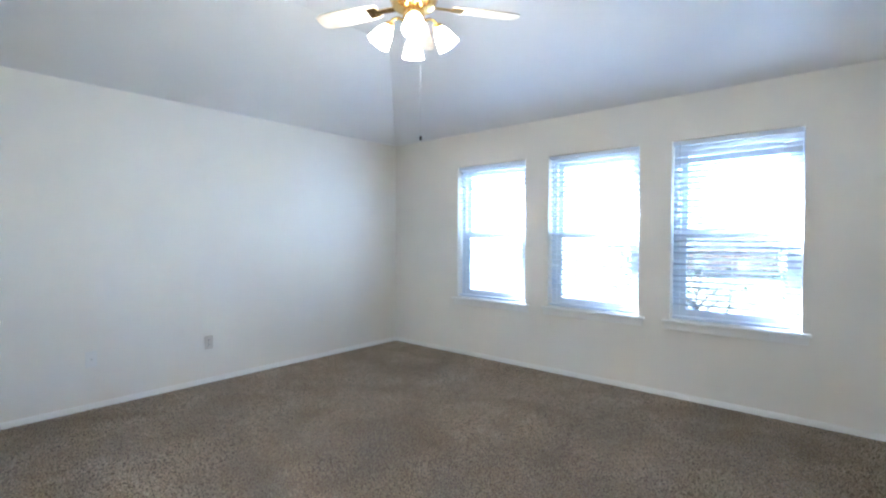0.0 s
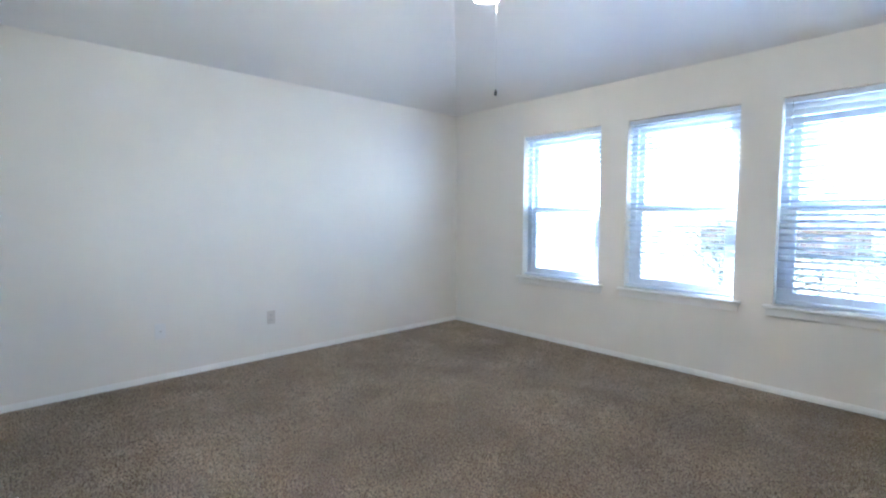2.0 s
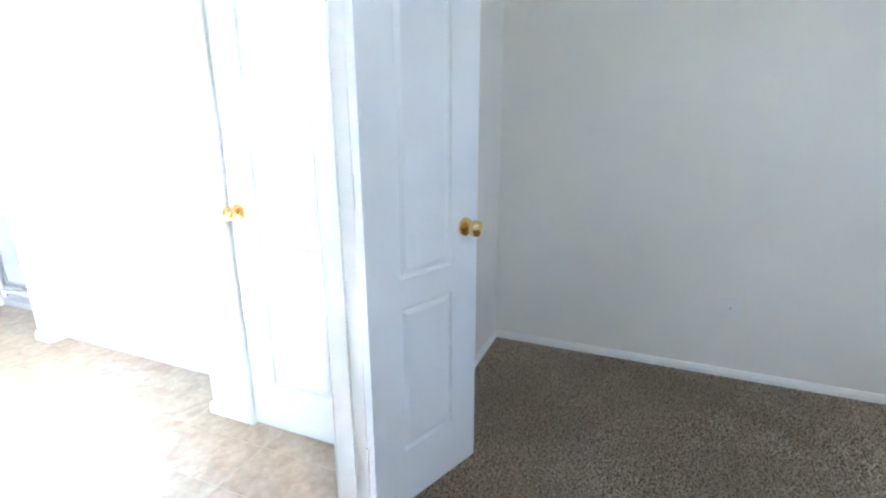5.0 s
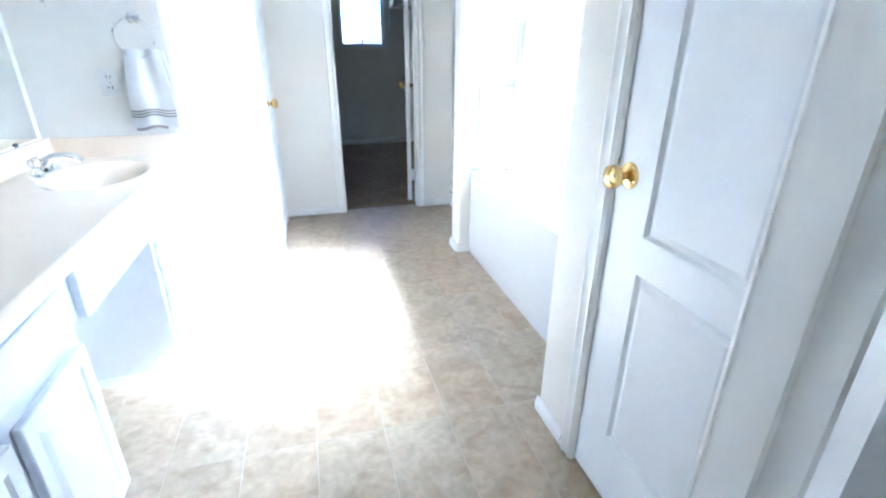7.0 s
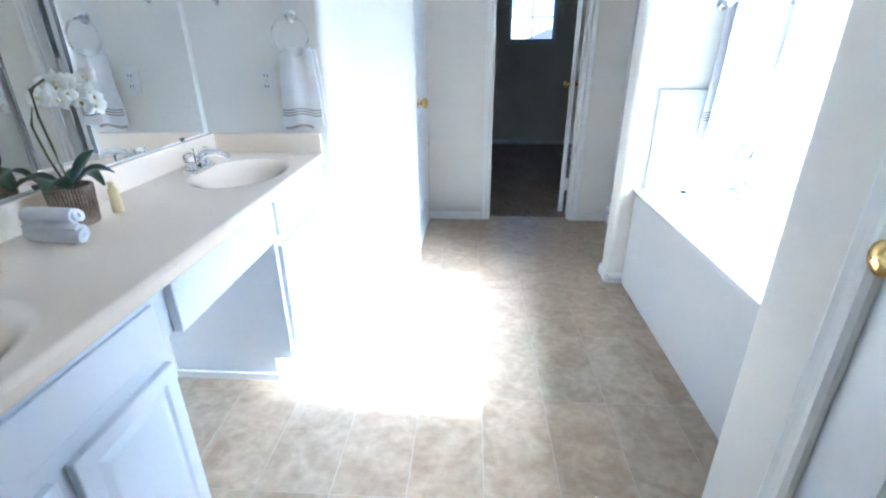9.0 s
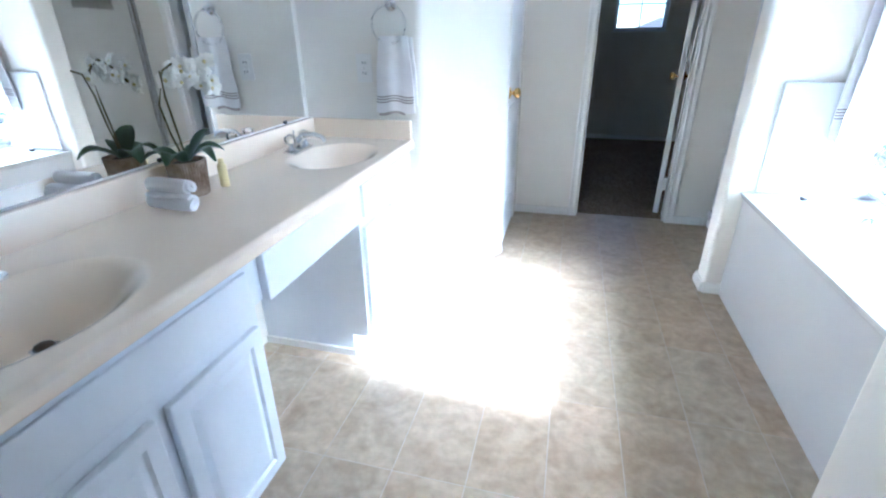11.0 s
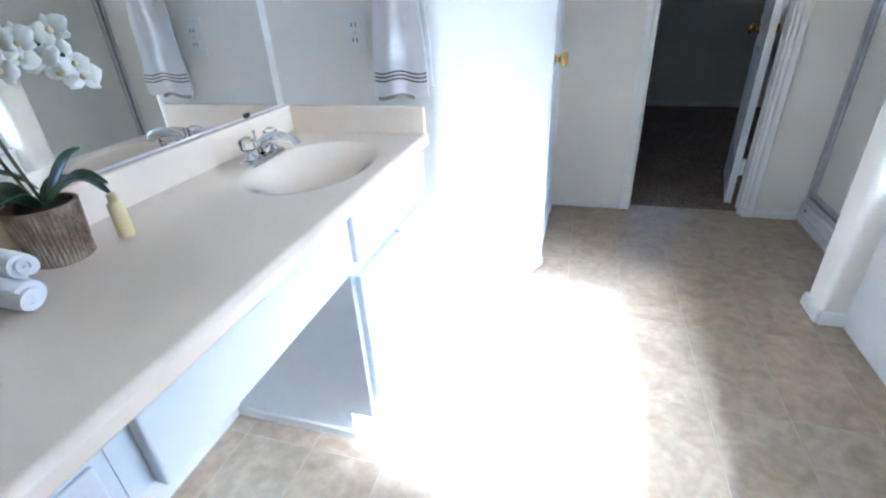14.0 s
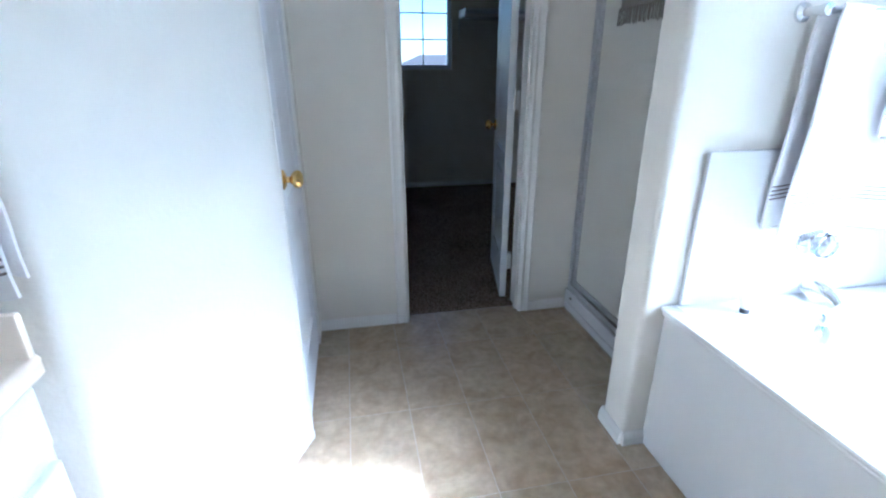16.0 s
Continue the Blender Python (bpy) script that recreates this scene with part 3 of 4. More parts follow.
def fixed_window_x(name, y0, y1, z0, z1, label):
    ob = thing(name, boxes((0.07, 0.13, y0, y0 + .04, z0, z1), (0.07, 0.13, y1 - .04, y1, z0, z1), (0.07, 0.13, y0 + .04, y1 - .04, z0, z0 + .04), (0.07, 0.13, y0 + .04, y1 - .04, z1 - .04, z1)), VINYLFRAME, label, "window", kind="structure")
    p = part("pane", boxes((0.098, 0.102, y0 + .04, y1 - .04, z0 + .04, z1 - .04)), GLASS, ob, "clear glass pane")
    p.visible_shadow = False
    part("window_sill", boxes((-0.02, 0.07, y0 - 0.0, y1 + 0.0, z0 - 0.001, z0 + 0.012), bevel=0.004), TRIM, ob)
    return ob


fixed_window_x("window_4", 1.12, 2.22, 0.86, 1.88, "white vinyl window over the bathtub")
# closet window with a grid of bars
WX, WZ = -1.42, 1.24
ob = thing("window_5", boxes((WX, WX + .035, 6.44, 6.50, WZ, WZ + .80), (WX + .535, WX + .57, 6.44, 6.50, WZ, WZ + .80), (WX + .035, WX + .535, 6.44, 6.50, WZ, WZ + .035), (WX + .035, WX + .535, 6.44, 6.50, WZ + .765, WZ + .80)), VINYLFRAME, "white vinyl closet window with a grid of glazing bars", "window", kind="structure")
for c in range(2):
    for k in range(3):
        xa, za = WX + .035 + c * 0.25, WZ + .035 + k * 0.2433
        p = part("pane", boxes((xa + .004, xa + .246, 6.468, 6.472, za + .004, za + .239)), GLASS, ob, "clear glass pane")
        p.visible_shadow = False
part("glazing_bar", boxes((WX + .279, WX + .291, 6.462, 6.478, WZ + .035, WZ + .765)), VINYLFRAME, ob)
for z in (WZ + .2783, WZ + .5217):
    part("glazing_bar", boxes((WX + .035, WX + .279, 6.462, 6.478, z - .006, z + .006), (WX + .291, WX + .535, 6.462, 6.478, z - .006, z + .006)), VINYLFRAME, ob)
part("window_sill", boxes((WX - .02, WX + .59, 6.375, 6.44, WZ - .018, WZ), bevel=0.004), TRIM, ob)


# ---- outside ----
thing("ground", boxes((-400, 400, -400, 400, -3.3, -3.1)), GRASS, "dry winter lawn", "ground", kind="structure")


def house(x, y, w, d, eave, ridge, turn, label):
    base = new("neighbour_house")
    tagged(base, label, "house", "neighbouring houses")
    base.matrix_world = pose(x, y, -3.1, 0, 0, turn)
    part("wall", boxes((-w / 2, w / 2, -d / 2, d / 2, 0, eave)), BRICKFAR, base)
    bm = bmesh.new()
    o = 0.5
    c = [bm.verts.new(p) for p in ((-w / 2 - o, -d / 2 - o, eave), (w / 2 + o, -d / 2 - o, eave), (w / 2 + o, d / 2 + o, eave), (-w / 2 - o, d / 2 + o, eave))]
    r = [bm.verts.new((-w / 2 + d / 2, 0, ridge)), bm.verts.new((w / 2 - d / 2, 0, ridge))]
    for f in ((c[0], c[1], r[1], r[0]), (c[1], c[2], r[1]), (c[2], c[3], r[0], r[1]), (c[3], c[0], r[0]), (c[3], c[2], c[1], c[0])):
        bm.faces.new(f)
    roof = part("roof", bm, ROOF, base, "grey shingle hip roof")
    part("chimney", boxes((w * .18, w * .18 + .7, .4, 1.1, eave + .3, ridge + .5)), BRICKFAR, roof)
    for k in (-.3, 0.0, .3):
        part("window", boxes((w * k - .5, w * k + .5, -d / 2 - .03, -d / 2 + .02, 0.9, 2.2)), ALUMINIUM, base, "pale window")
    return base


house(-6.5, 32, 14, 10, 2.9, 5.6, 4, "brick house with a grey hip roof beyond the closet window")
house(5.0, 38, 13, 10, 2.9, 5.3, -8, "brick house with a grey hip roof beyond the closet window")
house(-22, -62, 15, 10, 2.9, 5.4, 176, "brick house with a grey hip roof beyond the bedroom windows")
house(9, -66, 15, 10, 2.9, 5.4, 184, "brick house with a grey hip roof beyond the bedroom windows")


def tree(x, y, h, seed):
    rng = random.Random(seed)
    base = new("tree")
    tagged(base, "bare-limbed yard tree with sparse leaves", "tree", "yard trees")
    base.matrix_world = pose(x, y, -3.1)
    bm = tube(bmesh.new(), [(0, 0, 0), (0.05, 0.02, h * .25), (0.0, 0.1, h * .5)], [.16, .12, .08], 8)
    tips = []
    for i in range(9):
        a = i * 2.4 + rng.random()
        s = Vector((0.02, 0.05, h * (.28 + .025 * i)))
        e = s + Vector((math.cos(a), math.sin(a), .9)) * h * rng.uniform(.18, .34)
        tube(bm, [s, s.lerp(e, .5) + Vector((0, 0, .1)), e], [.06, .04, .015], 6)
        tips.append(e)
    part("trunk", bm, TRUNK, base)
    bm = bmesh.new()
    for e in tips:
        for _ in range(90):
            p = e + Vector((rng.gauss(0, .5), rng.gauss(0, .5), rng.gauss(0, .4)))
            q = Euler((rng.random() * 6, rng.random() * 6, rng.random() * 6)).to_matrix()
            vs = [bm.verts.new(p + q @ Vector(c)) for c in ((-.05, 0, 0), (0, -.03, 0), (.06, 0, .01), (0, .03, 0))]
            bm.faces.new(vs)
    part("crown", bm, FOLIAGE, base)


tree(-1.0, -15, 5.2, 1)
tree(-5.5, -17, 5.6, 2)
tree(-9.0, -14, 4.8, 3)
tree(1.5, -19, 5.4, 4)
tree(-3.4, -21, 5.0, 5)
tree(-7.2, -20, 5.3, 6)
tree(-11.5, -19, 5.1, 7)

fence = new("wooden_fence")
tagged(fence, "weathered wooden privacy fence across the back yard", "fence")
fence.matrix_world = pose(0, -11, -3.1)
me = mesh_of("board", boxes((-0.068, 0.068, -0.01, 0.01, 0, 1.8)), FENCEWOOD)
for i in range(160):
    b = new("board", me)
    b.parent = fence
    b.matrix_basis = pose(-14 + i * 0.142, 0, 0.02 * ((i * 7) % 3), 0, 0, 0)
for z in (0.4, 1.4):
    part("rail", boxes((-14.1, 8.8, 0.011, 0.05, z, z + .09)), FENCEWOOD, fence)


# ---- bedroom things ----
fan = new("ceiling_fan")
tagged(fan, "brass ceiling fan with pale blades and four lit tulip shades", "ceiling fan")
fan.matrix_world = pose(-2.616, -1.924, -0.020)
part("canopy", lathe(bmesh.new(), [(0.0, 2.804), (0.065, 2.802), (0.06, 2.767), (0.03, 2.737), (0.0, 2.737)], 24), BRASS, fan, smooth=True)
part("downrod", tube(bmesh.new(), [(0, 0, 2.75), (0, 0, 2.52)], 0.012, 10), BRASS, fan)
part("motor_housing", lathe(bmesh.new(), [(0.0, 2.535), (0.05, 2.53), (0.10, 2.51), (0.115, 2.48), (0.115, 2.44), (0.10, 2.41), (0.06, 2.395), (0.0, 2.395)], 32), BRASS, fan, "polished brass motor housing", smooth=True)
part("light_fitter", lathe(bmesh.new(), [(0.0, 2.397), (0.05, 2.395), (0.055, 2.36), (0.045, 2.32), (0.025, 2.30), (0.012, 2.285), (0.0, 2.28)], 24), BRASS, fan, smooth=True)
for i in range(5):
    a = 45 + 10 + 72 * i + 180
    bm = bmesh.new()
    pr = [(0.19, 0.045), (0.24, 0.052), (0.40, 0.060), (0.50, 0.060), (0.535, 0.045), (0.545, 0.02)]
    pts = [(r, s) for r, s in pr] + [(r, -s) for r, s in pr[::-1]]
    prism(bm, pts, -0.003, 0.003)
    bl = part("blade", bm, BLADE, fan, "pale wooden fan blade", at=pose(0, 0, 2.425, 0, 0, a) @ pose(0, 0, 0, 11, 0, 0))
    part("blade_bracket", boxes((0.10, 0.21, -0.016, 0.016, -0.009, -0.003), (0.19, 0.25, -0.034, 0.034, -0.007, -0.003), bevel=0.002), BRASS, bl, "brass blade bracket")
for i in range(4):
    a = 45 + 90 * i
    m = pose(0, 0, 2.345, 0, 0, a)
    bm = tube(bmesh.new(), [(0.045, 0, 0.0), (0.075, 0, 0.012), (0.10, 0, 0.004), (0.112, 0, -0.016)], 0.008, 8)
    arm = part("lamp_arm", bm, BRASS, fan, "curved brass lamp arm", at=m, smooth=True)
    tm = pose(0.112, 0, -0.018, 0, 148, 0)
    part("socket_cup", lathe(bmesh.new(), [(0.0, -0.006), (0.020, -0.004), (0.026, 0.014), (0.024, 0.02), (0.0, 0.02)], 20, tm), BRASS, arm, smooth=True)
    part("shade", lathe(bmesh.new(), [(0.022, 0.016), (0.034, 0.035), (0.043, 0.06), (0.048, 0.085), (0.056, 0.112), (0.053, 0.112), (0.044, 0.085), (0.038, 0.06), (0.028, 0.035), (0.018, 0.02)], 24, tm), SHADE, arm, "lit frosted glass tulip shade", smooth=True)
bm = tube(bmesh.new(), [(-0.024, -0.024, 2.315), (-0.024, -0.024, 1.79)], 0.0005, 5)
part("pull_chain", bm, STEEL, fan, "thin pull chain")
part("chain_fob", lathe(bmesh.new(), [(0.0, 1.797), (0.005, 1.791), (0.007, 1.782), (0.005, 1.771), (0.0, 1.769)], 12, pose(-0.024, -0.024, 0)), SLOT, fan, "dark pull chain fob", smooth=True)
lamp = new("fan_bulb", bpy.data.lights.new("fan_bulb", "POINT"))
lamp.data.energy, lamp.data.color, lamp.data.shadow_soft_size = 0.5, (1.0, 0.80, 0.55), 0.07
lamp.location = (-2.616, -1.924, 2.16)


def outlet(m, label, mat=PLASTIC):
    """A wall plate in the x-z plane that faces -y."""
    ob = thing("wall_outlet", boxes((-0.036, 0.036, -0.006, 0.0, -0.058, 0.058), bevel=0.003), mat, label, "outlet", at=m)
    for z in (-0.021, 0.021):
        r = part("receptacle", boxes((-0.017, 0.017, -0.009, -0.005, z - 0.014, z + 0.014), bevel=0.0015), mat, ob)
        part("slot", boxes((-0.008, -0.005, -0.0096, -0.0088, z - 0.005, z + 0.006), (0.005, 0.008, -0.0096, -0.0088, z - 0.005, z + 0.006)), SLOT, r)
    part("screw", lathe(bmesh.new(), [(0.003, 0.0), (0.003, 0.001), (0.0, 0.0013)], 10, pose(0, -0.006, 0, 90)), STEEL, ob)
    return ob


outlet(pose(0, -2.045, 0.355, 0, 0, -90), "ivory duplex outlet on the bedroom wall", IVORY)
ob = thing("cable_plate", boxes((-0.036, 0.036, -0.005, 0.0, -0.058, 0.058), bevel=0.003), PLASTIC, "white cable wall plate near the baseboard", "wall plate", at=pose(0, -1.20, 0.372, 0, 0, -90))
part("jack", lathe(bmesh.new(), [(0.006, 0.0), (0.006, 0.008), (0.0, 0.008)], 12, pose(0, -0.004, 0, 90)), STEEL, ob)
outlet(pose(-2.700, 2.088, 1.082), "white duplex outlet above the vanity side splash")
# small robe hook on the towel wall
ob = thing("robe_hook", boxes((-0.010, 0.010, -0.006, 0, -0.022, 0.022), bevel=0.003), CHROME, "small metal robe hook on the wall", "hook", at=pose(-2.855, 2.088, 1.385))
part("hook_arm", tube(bmesh.new(), [(0, -0.004, -0.006), (0, -0.022, -0.010), (0, -0.030, 0.0), (0, -0.030, 0.012)], 0.004, 8), CHROME, ob, smooth=True)


# ---- vanity ----
Y0, Y1, FRONT, BACK, TOP = 0.320, 2.086, -2.487, -2.998, 0.784
SINKS = [0.548, 1.735]
top_thing = new("countertop")
tagged(top_thing, "cream cultured marble vanity top with two moulded oval sinks", "countertop")
top_bm, basins = bmesh.new(), [bmesh.new(), bmesh.new()]


def counter_height(x, y):
    z = TOP
    for c in SINKS:
        r = math.hypot((x + 2.705) / 0.158, (y - c) / 0.215)
        if r < 1.06:
            s = min(1.0, (1.06 - r) / 0.78)
            z = TOP - 0.108 * s ** 1.7 * (1.9 - 0.9 * s)
    if x > FRONT - 0.012:
        z -= 0.009 * ((x - FRONT + 0.012) / 0.012) ** 2
    return z


xs = list(np.linspace(BACK, FRONT - 0.014, 74)) + [FRONT - 0.010, FRONT - 0.006, FRONT - 0.003, FRONT]
ys = list(np.linspace(Y0, Y1, 250))
tv, bv = {}, [{}, {}]


def vertex(store, bmx, i, k):
    if (i, k) not in store:
        store[(i, k)] = bmx.verts.new((xs[i], ys[k], counter_height(xs[i], ys[k])))
    return store[(i, k)]


for i in range(len(xs) - 1):
    for k in range(len(ys) - 1):
        cx, cy = (xs[i] + xs[i + 1]) / 2, (ys[k] + ys[k + 1]) / 2
        store, bmx = tv, top_bm
        for j, c in enumerate(SINKS):
            if math.hypot((cx + 2.705) / 0.158, (cy - c) / 0.215) < 1.06:
                store, bmx = bv[j], basins[j]
        bmx.faces.new([vertex(store, bmx, *q) for q in ((i, k), (i + 1, k), (i + 1, k + 1), (i, k + 1))])
part("slab", top_bm, MARBLE, top_thing, smooth=True)
for j in (0, 1):
    basin = part("basin", basins[j], MARBLE, top_thing, "moulded oval sink basin", smooth=True)
    dz = counter_height(-2.738, SINKS[j] + (0.034, 0.014)[j])
    part("drain", lathe(bmesh.new(), [(0.021, 0.0), (0.024, 0.003), (0.019, 0.004), (0.016, 0.001), (0.0, 0.0015)], 20, pose(-2.738, SINKS[j] + (0.034, 0.014)[j], dz + 0.001)), CHROME, basin, "chrome drain ring", smooth=True)
    part("stopper", lathe(bmesh.new(), [(0.0165, 0.0), (0.0165, 0.006), (0.012, 0.009), (0.0, 0.010)], 18, pose(-2.738, SINKS[j] + (0.034, 0.014)[j], dz + 0.002)), BRONZE, basin, "dark sink stopper", smooth=True)
part("front_edge", boxes((FRONT - 0.016, FRONT, Y0, Y1, TOP - 0.038, TOP - 0.009), bevel=0.004), MARBLE, top_thing)
part("underside", boxes((BACK, FRONT - 0.016, Y0, 0.325, TOP - 0.03, TOP - 0.004), (BACK, FRONT - 0.016, 0.79, 1.53, TOP - 0.03, TOP - 0.004), (BACK, FRONT - 0.016, 2.0, Y1, TOP - 0.03, TOP - 0.004)), MARBLE, top_thing)
part("backsplash", boxes((BACK, BACK + 0.030, Y0, Y1, TOP - 0.004, TOP + 0.084), bevel=0.006), MARBLE, top_thing, smooth=True)
part("side_splash", boxes((BACK + 0.030, FRONT - 0.006, Y1 - 0.018, Y1, TOP - 0.004, TOP + 0.084), bevel=0.006), MARBLE, top_thing, smooth=True)


def raised_panel(y0, y1, z0, z1, face, arch=False):
    """A cabinet door front in the y-z plane whose face lies at x = face, 19 mm thick."""
    bm = bmesh.new()
    box(bm, face - 0.019, face, y0, y1, z0, z1, bevel=0.004)
    f = max(bm.faces, key=lambda q: (q.normal.x > 0.9) * q.calc_area())
    bm.normal_update()
    f = max((q for q in bm.faces if q.normal.x > 0.9), key=lambda q: q.calc_area())
    for th, de in ((0.045, 0.0), (0.008, -0.007), (0.004, 0.0), (0.024, 0.006)):
        bmesh.ops.inset_individual(bm, faces=[f], thickness=th, depth=de)
    return bm


def vanity_unit(y0, y1, label, spans):
    c = new("vanity_cabinet")
    tagged(c, label, "cabinet", "vanity cabinets")
    f, k, top = -2.521, -2.590, TOP - 0.034
    t = 0.016
    part("side_panel", boxes((BACK, f - 0.018, y0, y0 + t, 0.10, top), (BACK, k, y0, y0 + t, 0, 0.10)), CABINET, c)
    part("side_panel", boxes((BACK, f - 0.018, y1 - t, y1, 0.10, top), (BACK, k, y1 - t, y1, 0, 0.10)), CABINET, c)
    inner = (spans[0][1] + spans[1][0]) / 2
    part("face_frame", boxes((f - 0.018, f, y0, y0 + 0.04, 0.10, top), (f - 0.018, f, y1 - 0.04, y1, 0.10, top), (f - 0.018, f, y0 + 0.04, y1 - 0.04, 0.10, 0.15), (f - 0.018, f, y0 + 0.04, y1 - 0.04, 0.53, top), (f - 0.018, f, inner - 0.03, inner + 0.03, 0.15, 0.53)), CABINET, c)
    part("toe_kick", boxes((k - 0.012, k, y0 + t, y1 - t, 0, 0.10)), CABINET, c)
    part("bottom_panel", boxes((BACK, f - 0.018, y0 + t, y1 - t, 0.10, 0.115)), CABINET, c)
    for a, b in spans:
        part("cabinet_door", raised_panel(a, b, 0.125, 0.570, f + 0.020), CABINET, c, "raised panel cabinet door")
    return c, f


left_unit, face = vanity_unit(0.322, 0.902, "white painted vanity cabinet with two raised panel doors", ((0.336, 0.566), (0.597, 0.884)))
right_unit, face = vanity_unit(1.522, 2.085, "white painted sunlit vanity cabinet with two raised panel doors", ((1.540, 1.797), (1.809, 2.068)))
part("false_drawer_front", boxes((face + 0.001, face + 0.010, 0.336, 0.884, 0.608, 0.716), bevel=0.004), CABINET, left_unit)
part("false_drawer_front", boxes((face + 0.001, face + 0.018, 1.540, 2.068, 0.608, 0.732), bevel=0.004), CABINET, right_unit)
part("base_trim", boxes((BACK, -2.580, 1.512, 1.522, 0, 0.03)), TRIM, right_unit)
drawer = new("drawer_unit")
tagged(drawer, "white painted drawer hung under the vanity top", "drawer")
part("drawer_front", boxes((face - 0.001, face + 0.022, 0.938, 1.508, 0.608, 0.736), bevel=0.004), CABINET, drawer)
part("drawer_box", boxes((BACK + 0.05, face - 0.001, 0.904, 1.520, 0.612, 0.748)), CABINET, drawer)


def faucet(y):
    f = new("faucet")
    tagged(f, "chrome centerset faucet with two clear knobs on the vanity", "faucet", "vanity faucets")
    f.matrix_world = pose(-2.864, y + 0.012, TOP)
    part("base_plate", boxes((-0.024, 0.024, -0.078, 0.078, 0.0, 0.020), bevel=0.009), CHROME, f, smooth=True)
    part("spout", tube(bmesh.new(), [(0.0, 0, 0.012), (0.004, 0, 0.045), (0.030, 0, 0.066), (0.075, 0, 0.070), (0.108, 0, 0.062), (0.118, 0, 0.046)], [0.018, 0.017, 0.015, 0.0135, 0.012, 0.011], 14), CHROME, f, smooth=True)
    for s in (-1, 1):
        h = part("handle_stem", lathe(bmesh.new(), [(0.019, 0.016), (0.015, 0.026), (0.009, 0.034), (0.009, 0.042), (0.0, 0.042)], 18, pose(0, s * 0.053, 0)), CHROME, f, smooth=True)
        part("handle", lathe(bmesh.new(), [(0.010, 0.040), (0.020, 0.046), (0.023, 0.058), (0.021, 0.070), (0.012, 0.076), (0.0, 0.077)], 10, pose(0, s * 0.053, 0)), CLEARKNOB, h, "clear faceted acrylic knob")
        part("cap", lathe(bmesh.new(), [(0.008, 0.0765), (0.008, 0.079), (0.0, 0.0795)], 12, pose(0, s * 0.053, 0)), CHROME, h)
    part("lift_rod", tube(bmesh.new(), [(-0.012, 0, 0.02), (-0.014, 0, 0.075), (-0.014, 0, 0.083)], [0.0025, 0.0025, 0.005], 8), CHROME, f)


for y in SINKS:
    faucet(y)

mirror = thing("vanity_mirror", boxes((-2.999, -2.994, 0.325, 2.046, 0.874, 2.05)), SILVER, "large frameless wall mirror above the vanity", "mirror")
part("mirror_backing", boxes((-3.0, -2.9992, 0.327, 2.044, 0.876, 2.048)), SLOT, mirror)
for y in (0.6, 1.2, 1.88):
    part("mirror_clip", boxes((-2.994, -2.991, y - 0.012, y + 0.012, 0.869, 0.882)), SLOT, mirror, "dark mirror clip")


# ---- towels ----
def hanging_cloth(parent, name, x0, x1, z0, z1, y, depth, gather, seed, stripes=(), hem=0.0, taper=1.0, label="", mat=None):
    """A cloth that hangs in the x-z plane facing -y, gathered at the top, with soft folds; stripes: heights of woven lines."""
    rng = random.Random(seed)
    ph = [rng.uniform(0, 6.28) for _ in range(3)]
    nx, nz = 64, 70
    mid = (x0 + x1) / 2

    def surface(u, v, off):
        w = (x1 - x0) * (taper + (1 - taper) * (1 - v) ** 0.7)
        x = mid + (u - 0.5) * w
        amp = depth * (0.45 + 0.55 * (gather * v + (1 - gather)))
        d = amp * (0.6 * math.sin(u * 9.5 + ph[0] + v * 0.8) + 0.12 * math.sin(u * 19 + ph[1] - v) + 0.35 * math.sin(u * 5 + ph[2]))
        d += 0.004 * math.sin(v * 9 + u * 4)
        sag = 0.006 * math.sin(u * 9 + ph[1]) * (1 - v)
        return (x, y - depth - off + d, z0 + (z1 - z0) * v + sag)

    def sheet(u0, u1, v0, v1, nu, nv, off, th):
        bm = bmesh.new()
        fr = [[bm.verts.new(surface(u0 + (u1 - u0) * i / nu, v0 + (v1 - v0) * k / nv, off)) for k in range(nv + 1)] for i in range(nu + 1)]
        bk = [[bm.verts.new(Vector(surface(u0 + (u1 - u0) * i / nu, v0 + (v1 - v0) * k / nv, off)) + Vector((0, th, 0))) for k in range(nv + 1)] for i in range(nu + 1)]
        for i in range(nu):
            for k in range(nv):
                bm.faces.new((fr[i][k], fr[i + 1][k], fr[i + 1][k + 1], fr[i][k + 1]))
                bm.faces.new((bk[i][k + 1], bk[i + 1][k + 1], bk[i + 1][k], bk[i][k]))
        for i in range(nu):
            bm.faces.new((fr[i][0], bk[i][0], bk[i + 1][0], fr[i + 1][0]))
            bm.faces.new((fr[i][nv], fr[i + 1][nv], bk[i + 1][nv], bk[i][nv]))
        for k in range(nv):
            bm.faces.new((fr[0][k], fr[0][k + 1], bk[0][k + 1], bk[0][k]))
            bm.faces.new((fr[nu][k], bk[nu][k], bk[nu][k + 1], fr[nu][k + 1]))
        return bm
    ob = part(name, sheet(0, 1, 0, 1, nx, nz, 0, 0.007), mat or TOWEL, parent, label, smooth=True)
    h = z1 - z0
    for s in stripes:
        part("stripe", sheet(0.004, 0.996, (s - z0) / h, (s - z0 + 0.004) / h, nx, 1, 0.0012, 0.003), STRIPE, ob, "dark woven stripe", smooth=True)
    if hem:
        part("hem", sheet(0.06, 0.72, -hem / h, 0.004, nx, 2, -0.004, 0.006), HEM, ob, "brown woven hem", smooth=True)
    return ob


